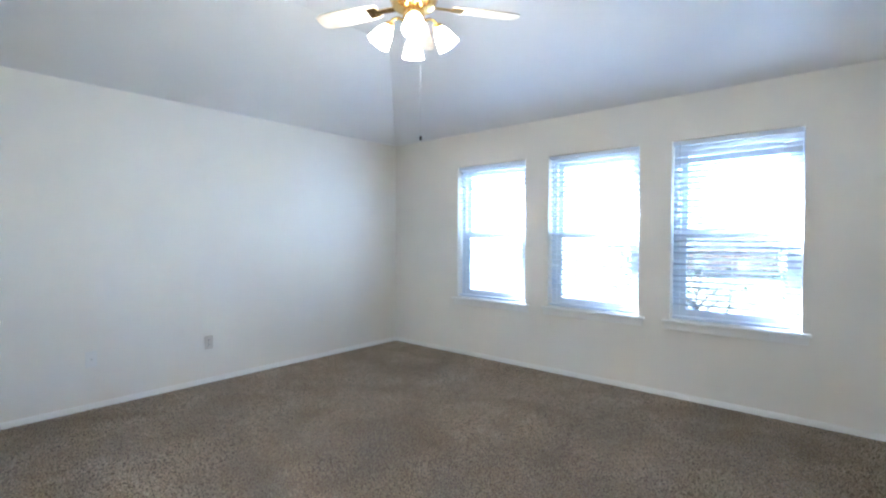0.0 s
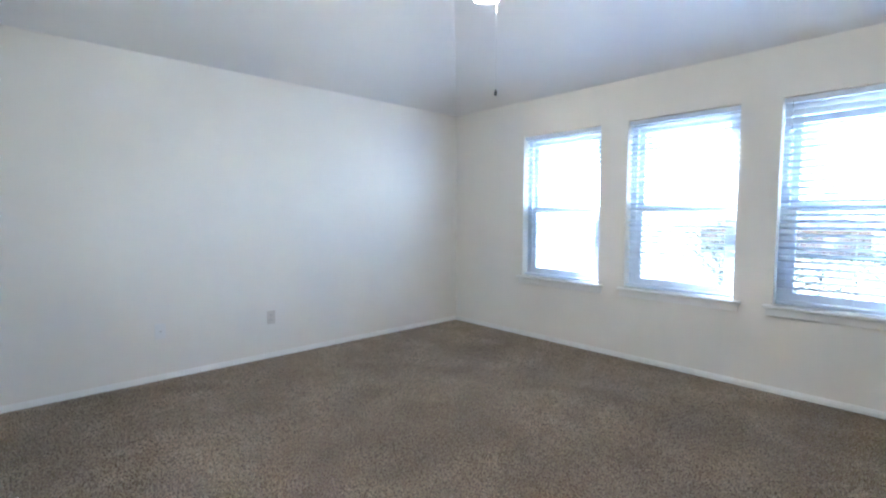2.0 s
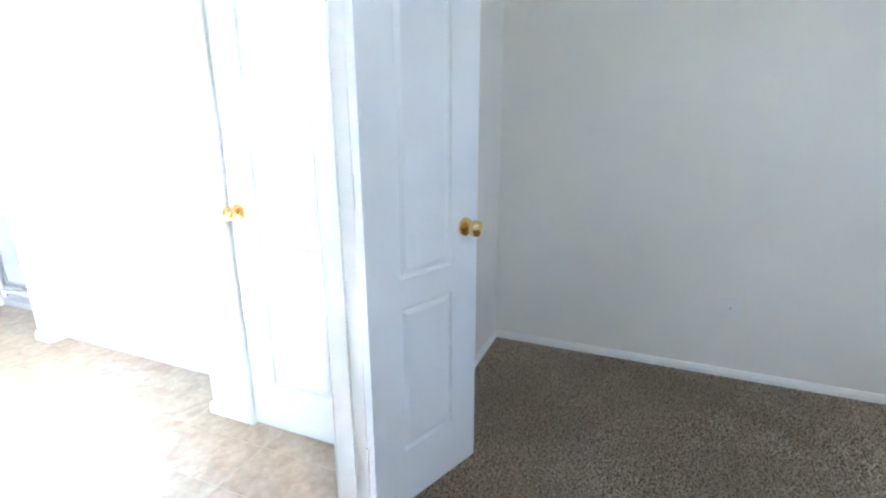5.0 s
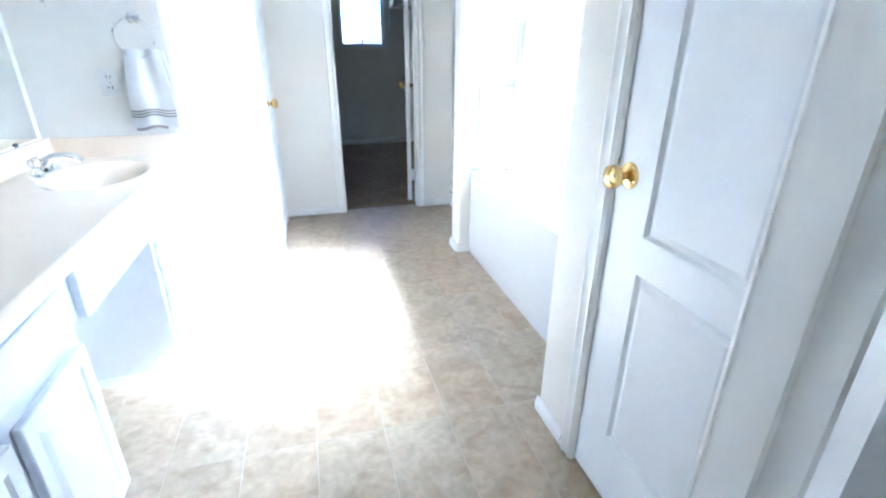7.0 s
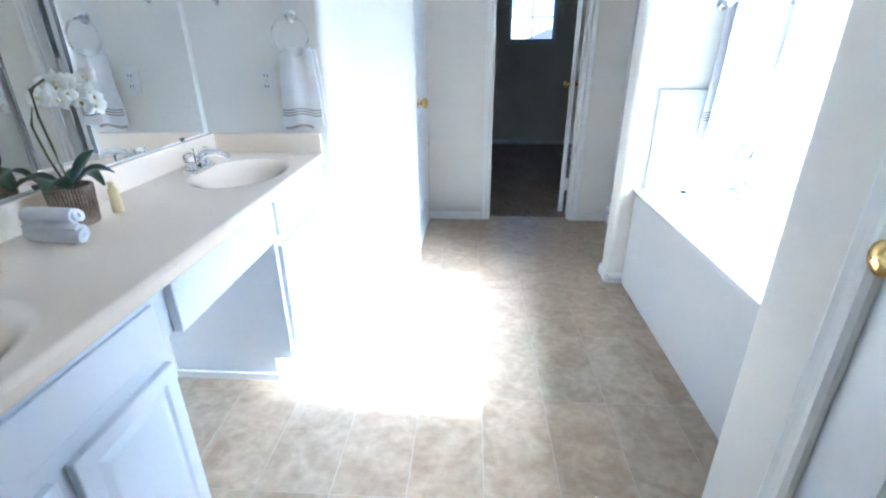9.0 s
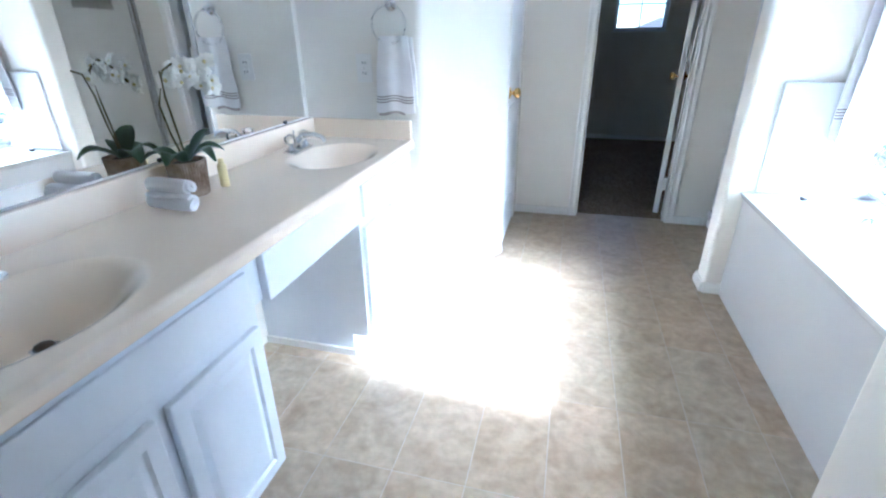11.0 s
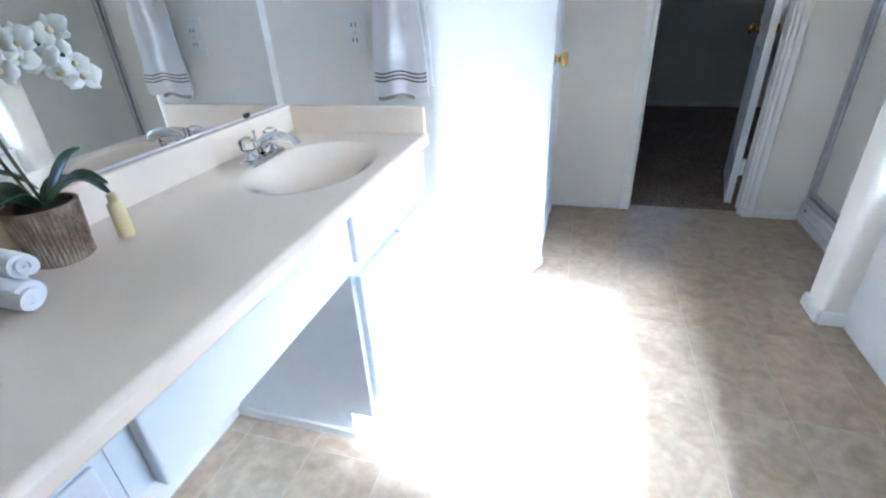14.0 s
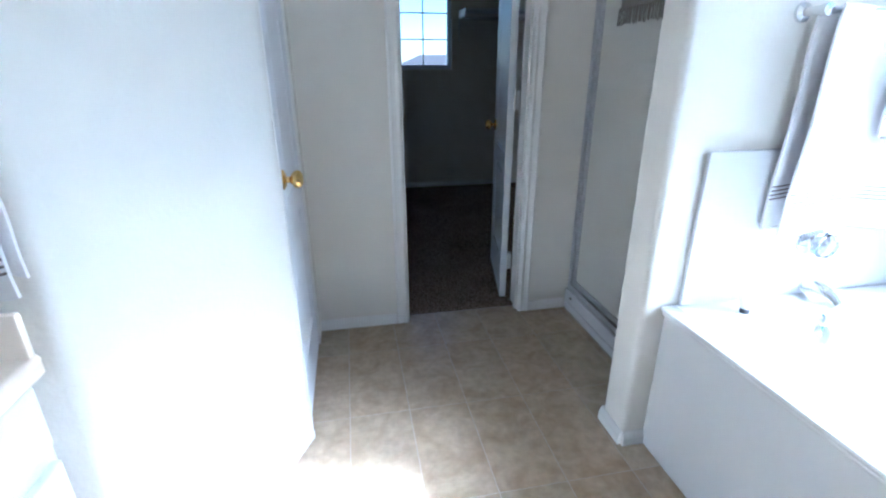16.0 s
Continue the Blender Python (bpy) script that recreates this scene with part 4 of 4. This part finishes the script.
ring = new("towel_ring")
tagged(ring, "chrome towel ring mounted on the wall beside the mirror", "towel ring")
part("mount", lathe(bmesh.new(), [(0.024, 0.0), (0.024, 0.006), (0.012, 0.012), (0.009, 0.034), (0.012, 0.040), (0.0, 0.042)], 20, pose(-2.565, 2.088, 1.323, 90)), CHROME, ring, smooth=True)
part("ring", tube(bmesh.new(), [(-2.568 + 0.072 * math.sin(a), 2.050, 1.250 + 0.072 * math.cos(a)) for a in np.linspace(0, 2 * math.pi, 40)], 0.0045, 8), CLEARKNOB, ring, "clear acrylic ring", smooth=True)
hand = new("hand_towel")
tagged(hand, "white terry hand towel with dark stripes hanging in a ring", "towel", "striped towels")
hanging_cloth(hand, "cloth", -2.647, -2.466, 0.905, 1.208, 2.070, 0.013, 0.9, 3, (0.947, 0.958, 0.969), 0.012, 0.70)
hanging_cloth(hand, "cloth", -2.616, -2.458, 0.930, 1.203, 2.084, 0.008, 0.6, 4, (), 0, 0.74)

bar = new("towel_bar")
tagged(bar, "chrome towel bar on the wall at the end of the tub", "towel bar")
for x in (-0.76, -0.12):
    part("bracket", lathe(bmesh.new(), [(0.025, 0.0), (0.024, 0.008), (0.012, 0.014), (0.011, 0.055), (0.015, 0.06), (0.015, 0.078), (0.0, 0.08)], 20, pose(x, 2.436, 1.372, 90)), CHROME, bar, smooth=True)
part("rod", tube(bmesh.new(), [(-0.76, 2.371, 1.372), (-0.12, 2.371, 1.372)], 0.009, 12), CHROME, bar, smooth=True)
bath_towel = new("bath_towel")
tagged(bath_towel, "large white terry bath towel with dark stripes folded over a bar", "towel", "striped towels")
hanging_cloth(bath_towel, "cloth", -0.752, -0.17, 0.787, 1.383, 2.378, 0.020, 0.15, 5, (0.872, 0.884, 0.896, 0.908), 0.006, 0.94)
hanging_cloth(bath_towel, "cloth", -0.770, -0.18, 0.800, 1.383, 2.411, 0.016, 0.15, 6, (0.885, 0.897, 0.909, 0.921), 0.006, 0.92)
hand2 = new("hand_towel")
tagged(hand2, "small white terry towel with dark stripes laid over a bath towel", "towel", "striped towels")
hanging_cloth(hand2, "cloth", -0.51, -0.25, 1.055, 1.395, 2.351, 0.014, 0.2, 7, (1.100, 1.111, 1.122), 0.008, 0.95)


# ---- orchid, bottle, rolled towels ----
pot = new("orchid_plant")
tagged(pot, "white orchid with dark green leaves in a woven bark pot", "plant")
pot.matrix_world = pose(-2.884, 1.176, TOP) @ Matrix.Diagonal((0.88, 0.88, 1.0, 1))
bm = lathe(bmesh.new(), [(0.0, 0.0), (0.048, 0.0), (0.052, 0.004), (0.060, 0.098), (0.060, 0.104), (0.054, 0.104), (0.052, 0.090), (0.0, 0.090)], 28)
planter = part("planter", bm, BARK, pot, "brown woven bark planter", smooth=True)
rng = random.Random(12)
for i in range(44):
    a = i * 2 * math.pi / 44
    pts = []
    for k in range(9):
        z = 0.004 + k * 0.0125
        r = 0.0525 + 0.008 * z / 0.12 + 0.0022 * math.sin(k * math.pi + i * math.pi)
        aa = a + rng.uniform(-0.018, 0.018)
        pts.append((r * math.cos(aa), r * math.sin(aa), z))
    part("bark_strip", tube(bmesh.new(), pts, 0.0032, 5), BARK, planter)
part("soil", lathe(bmesh.new(), [(0.053, 0.091), (0.03, 0.099), (0.0, 0.101)], 20), SOIL, pot, smooth=True)
for a, ln, dr in ((200, 0.13, 0.035), (95, 0.14, 0.05), (35, 0.11, 0.015), (290, 0.12, 0.02), (65, 0.085, -0.02)):
    bm = bmesh.new()
    rows = []
    for k in range(9):
        s = k / 8
        w = 0.033 * math.sin(math.pi * min(0.97, 0.12 + 0.86 * s)) ** 0.8
        z = 0.100 + 0.05 * math.sin(s * 1.9) - dr * s * s * 1.6
        rows.append([bm.verts.new((0.012 + ln * s, q * w, z + abs(q) * w * 0.35)) for q in (-1, -0.5, 0, 0.5, 1)])
    for p, q in zip(rows, rows[1:]):
        for k in range(4):
            bm.faces.new((p[k], p[k + 1], q[k + 1], q[k]))
    r = bmesh.ops.extrude_face_region(bm, geom=bm.faces[:])
    bmesh.ops.translate(bm, vec=(0, 0, -0.002), verts=[g for g in r["geom"] if isinstance(g, bmesh.types.BMVert)])
    part("leaf", bm, LEAF, pot, "thick dark green leaf", at=pose(0, 0, 0, 0, 0, a), smooth=True)
STEMS = [[(0, 0, 0.095), (-0.012, -0.02, 0.18), (-0.014, -0.035, 0.26), (0.012, -0.02, 0.345), (0.03, 0.03, 0.372), (0.04, 0.085, 0.348), (0.045, 0.135, 0.310)],
         [(0.005, 0.005, 0.095), (0.010, -0.016, 0.19), (0.010, -0.030, 0.28), (0.022, -0.040, 0.335), (0.04, -0.060, 0.345)]]
for s in STEMS:
    part("stem", tube(bmesh.new(), s, 0.0032, 7), STEM, pot, smooth=True)


def flower(m, seed):
    """A moth orchid bloom that faces +z: three narrow sepals behind two broad round petals, all a little cupped."""
    rng = random.Random(seed)
    bm = bmesh.new()
    for ang, ln, wd, lift in ((90, 0.031, 0.011, 0.0), (212, 0.030, 0.011, 0.0), (328, 0.030, 0.011, 0.0), (12, 0.034, 0.019, 0.003), (168, 0.034, 0.019, 0.003)):
        a = radians(ang + rng.uniform(-6, 6))
        c, sn = math.cos(a), math.sin(a)
        rows = []
        for k in range(7):
            t = k / 6
            w = wd * math.sin(math.pi * (0.10 + 0.88 * t) ** 0.85) ** 0.6 if k < 6 else wd * 0.25
            row = []
            for q in (-1, -0.5, 0, 0.5, 1):
                x, y = 0.002 + ln * (t - 0.06 * abs(q) * t), q * w
                z = lift + 0.007 * math.sin(t * 2.6) - 0.004 * q * q * t + rng.uniform(-0.0006, 0.0006)
                row.append(bm.verts.new((x * c - y * sn, x * sn + y * c, z)))
            rows.append(row)
        for p, q in zip(rows, rows[1:]):
            for k in range(4):
                bm.faces.new((p[k], p[k + 1], q[k + 1], q[k]))
    r = bmesh.ops.extrude_face_region(bm, geom=bm.faces[:])
    bmesh.ops.translate(bm, vec=(0, 0, -0.0010), verts=[g for g in r["geom"] if isinstance(g, bmesh.types.BMVert)])
    f = part("flower", bm, PETAL, pot, "white orchid flower", at=m, smooth=True)
    part("flower_heart", lathe(bmesh.new(), [(0.0, 0.002), (0.005, 0.004), (0.006, 0.010), (0.003, 0.015), (0.0, 0.016)], 8), HEART, f, "pale yellow flower heart", smooth=True)


rng = random.Random(4)
for i in range(17):
    t = i / 16
    p = Vector((0.035, -0.010 + 0.165 * t, 0.328 + 0.030 * math.sin(t * 3.1) - 0.02 * t)) + Vector((rng.uniform(-0.030, 0.030), rng.uniform(-0.010, 0.010), rng.uniform(-0.030, 0.022)))
    flower(Matrix.Translation(p) @ pose(0, 0, 0, rng.uniform(62, 100), 0, rng.uniform(10, 75)) @ pose(0, 0, 0, 0, 0, rng.uniform(-25, 25)) @ Matrix.Scale(rng.uniform(0.80, 1.0), 4), i)
for p in ((0.045, 0.122, 0.322), (0.047, 0.138, 0.306)):
    part("bud", lathe(bmesh.new(), [(0.0, -0.008), (0.005, -0.003), (0.006, 0.004), (0.0, 0.010)], 10, pose(*p, 30, 20, 0)), STEM, pot, "dark closed bud", smooth=True)

ob = thing("lotion_bottle", lathe(bmesh.new(), [(0.0, 0.0), (0.013, 0.0), (0.0145, 0.003), (0.0140, 0.066), (0.010, 0.072), (0.0, 0.072)], 22), LOTION, "small yellow lotion bottle on the vanity top", "bottle", at=pose(-2.845, 1.272, TOP), smooth=True)
part("cap", lathe(bmesh.new(), [(0.009, 0.071), (0.009, 0.086), (0.007, 0.088), (0.0, 0.088)], 16), LOTION, ob, smooth=True)


def rolled_towel(m, label, r=0.027, ln=0.162):
    """A towel rolled round the x axis: a thick spiral sheet, plump in the middle and uneven at the ends."""
    bm = bmesh.new()
    n, turns = 110, 2.3
    us = [0.0, 0.03, 0.10, 0.25, 0.5, 0.75, 0.90, 0.97, 1.0]
    rows = []
    for side in (0, 1):
        for i in range(n + 1):
            a = 2 * math.pi * turns * i / n
            rr = 0.006 + (r - 0.006) * i / n
            q = max(0.001, rr - side * 0.0118)
            row = []
            for u in us:
                k = 1.0 - 0.10 * abs(2 * u - 1) ** 6 + 0.02 * math.sin(u * 7 + a)
                wob = 0.005 * math.sin(a * 0.7 + u * 2) if u in (0.0, 1.0) else 0.0
                row.append(bm.verts.new((ln * u + wob, q * k * math.cos(a) * 1.06, q * k * math.sin(a) * 0.92)))
            rows.append(row)
    half, w = n + 1, len(us) - 1
    for s in (0, 1):
        for i in range(n):
            p, q = rows[s * half + i], rows[s * half + i + 1]
            for k in range(w):
                bm.faces.new((p[k], p[k + 1], q[k + 1], q[k]))
    for i in range(n):
        for k in (0, w):
            bm.faces.new((rows[i][k], rows[i + 1][k], rows[half + i + 1][k], rows[half + i][k]))
    for i in (0, n):
        for k in range(w):
            bm.faces.new((rows[i][k], rows[i][k + 1], rows[half + i][k + 1], rows[half + i][k]))
    return thing("rolled_towel", bm, TOWEL, label, "towel", "rolled hand towels", at=m, smooth=True)


rolled_towel(pose(-2.892, 1.040, TOP + 0.0268, 20, 0, -3), "white terry towel rolled up on the vanity top", 0.028, 0.140)
rolled_towel(pose(-2.905, 1.060, TOP + 0.0660, 150, 0, -2), "white terry towel rolled up, resting on another rolled towel", 0.024, 0.134)


# ---- bathtub ----
tub = new("bathtub")
tagged(tub, "white built-in garden bathtub with a smooth panel skirt", "bathtub")
TX0, TX1, TY0, TY1, TZ = -1.0, -0.002, 0.977, 2.434, 0.54
part("skirt", boxes((TX0, TX0 + 0.03, TY0, TY1, 0, TZ - 0.03)), ACRYLIC, tub)
part("skirt_trim", boxes((TX0 - 0.012, TX0 + 0.02, TY0, TY1, TZ - 0.030, TZ - 0.014), (TX0 - 0.020, TX0 + 0.03, TY0, TY1, TZ - 0.014, TZ + 0.002), bevel=0.004), ACRYLIC, tub, smooth=True)
deck_bm, basin_bm = bmesh.new(), bmesh.new()
dv, bvv = {}, {}


def tub_height(x, y):
    r = (abs((x + 0.50) / 0.395) ** 3.2 + abs((y - 1.705) / 0.595) ** 3.2) ** (1 / 3.2)
    if r >= 1:
        return TZ + 0.003 + 0.006 * math.exp(-((r - 1.04) / 0.03) ** 2)
    return TZ - 0.40 * min(1, (1 - r) / 0.30) ** 0.6 * (1 - 0.25 * r)


txs, tys = np.linspace(TX0 + 0.028, TX1, 74), np.linspace(TY0, TY1, 110)
for i in range(len(txs) - 1):
    for k in range(len(tys) - 1):
        cx, cy = (txs[i] + txs[i + 1]) / 2, (tys[k] + tys[k + 1]) / 2
        inside = abs((cx + 0.50) / 0.395) ** 3.2 + abs((cy - 1.705) / 0.595) ** 3.2 < 1
        st, bb = (bvv, basin_bm) if inside else (dv, deck_bm)
        q = []
        for a, b in ((i, k), (i + 1, k), (i + 1, k + 1), (i, k + 1)):
            if (a, b) not in st:
                st[(a, b)] = bb.verts.new((txs[a], tys[b], tub_height(txs[a], tys[b])))
            q.append(st[(a, b)])
        bb.faces.new(q)
part("deck", deck_bm, ACRYLIC, tub, smooth=True)
tub_basin = part("basin", basin_bm, ACRYLIC, tub, "deep white basin", smooth=True)
part("overflow_plate", lathe(bmesh.new(), [(0.034, 0.0), (0.034, 0.005), (0.026, 0.011), (0.0, 0.013)], 24, pose(-0.570, 2.277, 0.472, 74)), CHROME, tub_basin, "round chrome overflow plate", smooth=True)
part("drain_lever", lathe(bmesh.new(), [(0.016, 0.0), (0.016, 0.004), (0.010, 0.008), (0.0, 0.009)], 18, pose(-0.570, 2.291, 0.524, 74)), CHROME, tub_basin, "small round chrome drain knob", smooth=True)
ob = thing("tub_surround", boxes((-0.965, -0.02, 2.414, 2.434, TZ + 0.004, 1.022), bevel=0.008), ACRYLIC, "white moulded panel around the bathtub", "wall panel", smooth=True)
part("back_panel", boxes((-0.021, -0.002, 0.997, 2.413, TZ + 0.004, 0.858), (-0.021, -0.002, 0.997, 1.118, 0.858, 0.998), (-0.021, -0.002, 2.222, 2.413, 0.858, 1.022)), ACRYLIC, ob)
part("near_panel", boxes((-0.945, -0.02, 0.977, 0.996, TZ + 0.004, 0.998), bevel=0.008), ACRYLIC, ob, smooth=True)
sp = new("tub_spout")
tagged(sp, "chrome tub spout below a clear knob on the tub wall", "faucet")
part("flange", lathe(bmesh.new(), [(0.030, 0.0), (0.030, 0.006), (0.0, 0.008)], 20, pose(-0.515, 2.414, 0.582, 90)), CHROME, sp, smooth=True)
part("spout", tube(bmesh.new(), [(-0.515, 2.412, 0.586), (-0.515, 2.372, 0.585), (-0.515, 2.325, 0.572), (-0.515, 2.298, 0.556)], [0.026, 0.025, 0.021, 0.017], 16), CHROME, sp, smooth=True)
vk = new("tub_valve")
tagged(vk, "clear acrylic tub valve knob on a chrome plate", "faucet")
part("plate", lathe(bmesh.new(), [(0.05, 0.0), (0.048, 0.006), (0.02, 0.014), (0.016, 0.03), (0.0, 0.03)], 24, pose(-0.552, 2.414, 0.735, 90)), CHROME, vk, smooth=True)
part("knob", lathe(bmesh.new(), [(0.014, 0.028), (0.036, 0.034), (0.042, 0.048), (0.036, 0.066), (0.0, 0.072)], 12, pose(-0.552, 2.414, 0.735, 90)), CLEARKNOB, vk, "clear faceted knob")
ob = thing("shampoo_bottle", lathe(bmesh.new(), [(0.0, 0.016), (0.015, 0.016), (0.022, 0.05), (0.024, 0.085), (0.022, 0.088), (0.0, 0.088)], 18), PLASTIC, "small white tube standing on its cap on the tub deck", "bottle", at=pose(-0.800, 2.344, TZ + 0.0035), smooth=True)
part("cap", lathe(bmesh.new(), [(0.0, 0.0), (0.014, 0.0), (0.014, 0.0155), (0.0, 0.0155)], 16), SLOT, ob, "dark cap")


# ---- shower ----
sh = new("shower_enclosure")
tagged(sh, "framed glass shower door above a white shower base", "shower")
part("shower_base", boxes((-0.840, -0.002, 2.574, 3.438, 0.0, 0.045), (-0.840, -0.760, 2.574, 3.438, 0.045, 0.115), bevel=0.008), ACRYLIC, sh, "white moulded shower base")
part("bottom_rail", boxes((-0.825, -0.785, 2.574, 3.438, 0.115, 0.142), bevel=0.003), ALUMINIUM, sh)
for a, b in ((2.574, 2.599), (3.413, 3.438)):
    part("jamb_rail", boxes((-0.825, -0.785, a, b, 0.142, 1.86), bevel=0.003), ALUMINIUM, sh)
part("top_rail", boxes((-0.825, -0.785, 2.599, 3.413, 1.83, 1.86), bevel=0.003), ALUMINIUM, sh)
dr = part("door_frame", boxes((-0.815, -0.795, 2.605, 2.631, 0.150, 1.822), (-0.815, -0.795, 3.380, 3.406, 0.150, 1.822), (-0.815, -0.795, 2.631, 3.380, 0.150, 0.176), (-0.815, -0.795, 2.631, 3.380, 1.796, 1.822)), ALUMINIUM, sh)
pane = part("glass", boxes((-0.808, -0.802, 2.627, 3.384, 0.172, 1.80)), SHOWERGLASS, dr, "grey shower glass")
pane.visible_shadow = False
part("drip_screw", lathe(bmesh.new(), [(0.008, 0.0), (0.008, 0.003), (0.0, 0.004)], 12, pose(-0.840, 3.36, 0.085, 0, -90, 0)), SLOT, sh)
part("wall_liner", boxes((-0.760, -0.010, 2.5735, 2.582, 0.115, 2.0), (-0.760, -0.010, 3.430, 3.4385, 0.115, 2.0), (-0.010, -0.001, 2.574, 3.438, 0.045, 2.0)), SHOWERWALL, sh, "grey shower wall liner")
gt = new("fringed_towel")
tagged(gt, "grey fringed towel hung over the shower door", "towel")
part("cloth", boxes((-0.838, -0.829, 2.90, 3.20, 1.46, 1.86)), GREYTOWEL, gt)
bm = bmesh.new()
for i in range(54):
    y = 2.903 + i * 0.0059
    tube(bm, [(-0.834, y, 1.462), (-0.835 + rng.uniform(-.003, .003), y + rng.uniform(-.003, .003), 1.395 + rng.uniform(0, .012))], 0.0017, 4)
tagged(part("fringe", bm, GREYTOWEL, gt), kind="stuff")


# ---- closet ----
shelf = new("closet_shelf")
tagged(shelf, "white closet shelf with a hanging rod on brackets", "shelf")
part("board", boxes((-0.78, -0.002, 6.10, 6.398, 1.76, 1.778)), TRIM, shelf)
part("hanging_rod", tube(bmesh.new(), [(-0.80, 6.16, 1.69), (-0.002, 6.16, 1.69)], 0.016, 12), STEEL, shelf, "dark metal hanging rod", smooth=True)
for x in (-0.78, -0.05):
    part("bracket", boxes((x, x + 0.012, 6.12, 6.398, 1.71, 1.76), (x, x + 0.012, 6.38, 6.398, 1.50, 1.71)), TRIM, shelf)


# ---- floor pieces ----
PX, PY = 0.2280, 0.4345
tiles = {}
for i in range(-6, 6):
    for k in range(-4, 7):
        x0, x1 = -1.787 + i * PX + 0.0016, -1.787 + (i + 1) * PX - 0.0016
        y0, y1 = 1.018 + k * PY + 0.0014, 1.018 + (k + 1) * PY - 0.0014
        x0, x1, y0, y1 = max(x0, -2.995), min(x1, -0.845), max(y0, 0.05), min(y1, 3.50)
        if x1 - x0 < 0.02 or y1 - y0 < 0.02:
            continue
        if (x0 + x1) / 2 > -0.98 and y1 < 2.44 or x0 > -1.1 and y1 < 0.95:
            continue
        key = (round(x1 - x0, 4), round(y1 - y0, 4))
        if key not in tiles:
            w, d = key
            tiles[key] = mesh_of("tile", boxes((-w / 2, w / 2, -d / 2, d / 2, -0.006, 0.0), bevel=0.0007), VINYL)
        t = new("tile", tiles[key])
        t.parent = bath_floor
        t.location = ((x0 + x1) / 2, (y0 + y1) / 2, 0.0)

# carpet tufts: short leaning spikes, too many to count
gen = np.random.default_rng(5)


def tuft_field(name, n, x0, x1, y0, y1, parent):
    c = np.column_stack((gen.uniform(x0, x1, n), gen.uniform(y0, y1, n), np.full(n, -0.002)))
    a = gen.uniform(0, 2 * np.pi, n)
    w = gen.uniform(0.0035, 0.0060, n)
    tip = c + np.column_stack((gen.normal(0, 0.004, n), gen.normal(0, 0.004, n), gen.uniform(0.006, 0.013, n)))
    v = np.empty((n, 4, 3))
    for k in range(3):
        v[:, k] = c + np.column_stack((w * np.cos(a + k * 2.094), w * np.sin(a + k * 2.094), np.zeros(n)))
    v[:, 3] = tip
    base = np.arange(n)[:, None, None] * 4
    f = (np.array([[0, 1, 3], [1, 2, 3], [2, 0, 3]])[None] + base).reshape(-1, 3)
    me = bpy.data.meshes.new(name)
    me.from_pydata(v.reshape(-1, 3), [], f)
    me.materials.append(TUFTS)
    ob = new(name, me)
    ob.parent = parent
    return tagged(ob, "brown carpet tufts", kind="stuff")


carpet = bpy.data.objects["floor_bedroom"]
tuft_field("carpet_tufts", 260000, -5.3, -0.015, -4.28, 0.03, carpet)
tuft_field("carpet_tufts", 45000, -2.2, -0.2, 3.51, 6.38, bpy.data.objects["floor_closet"])
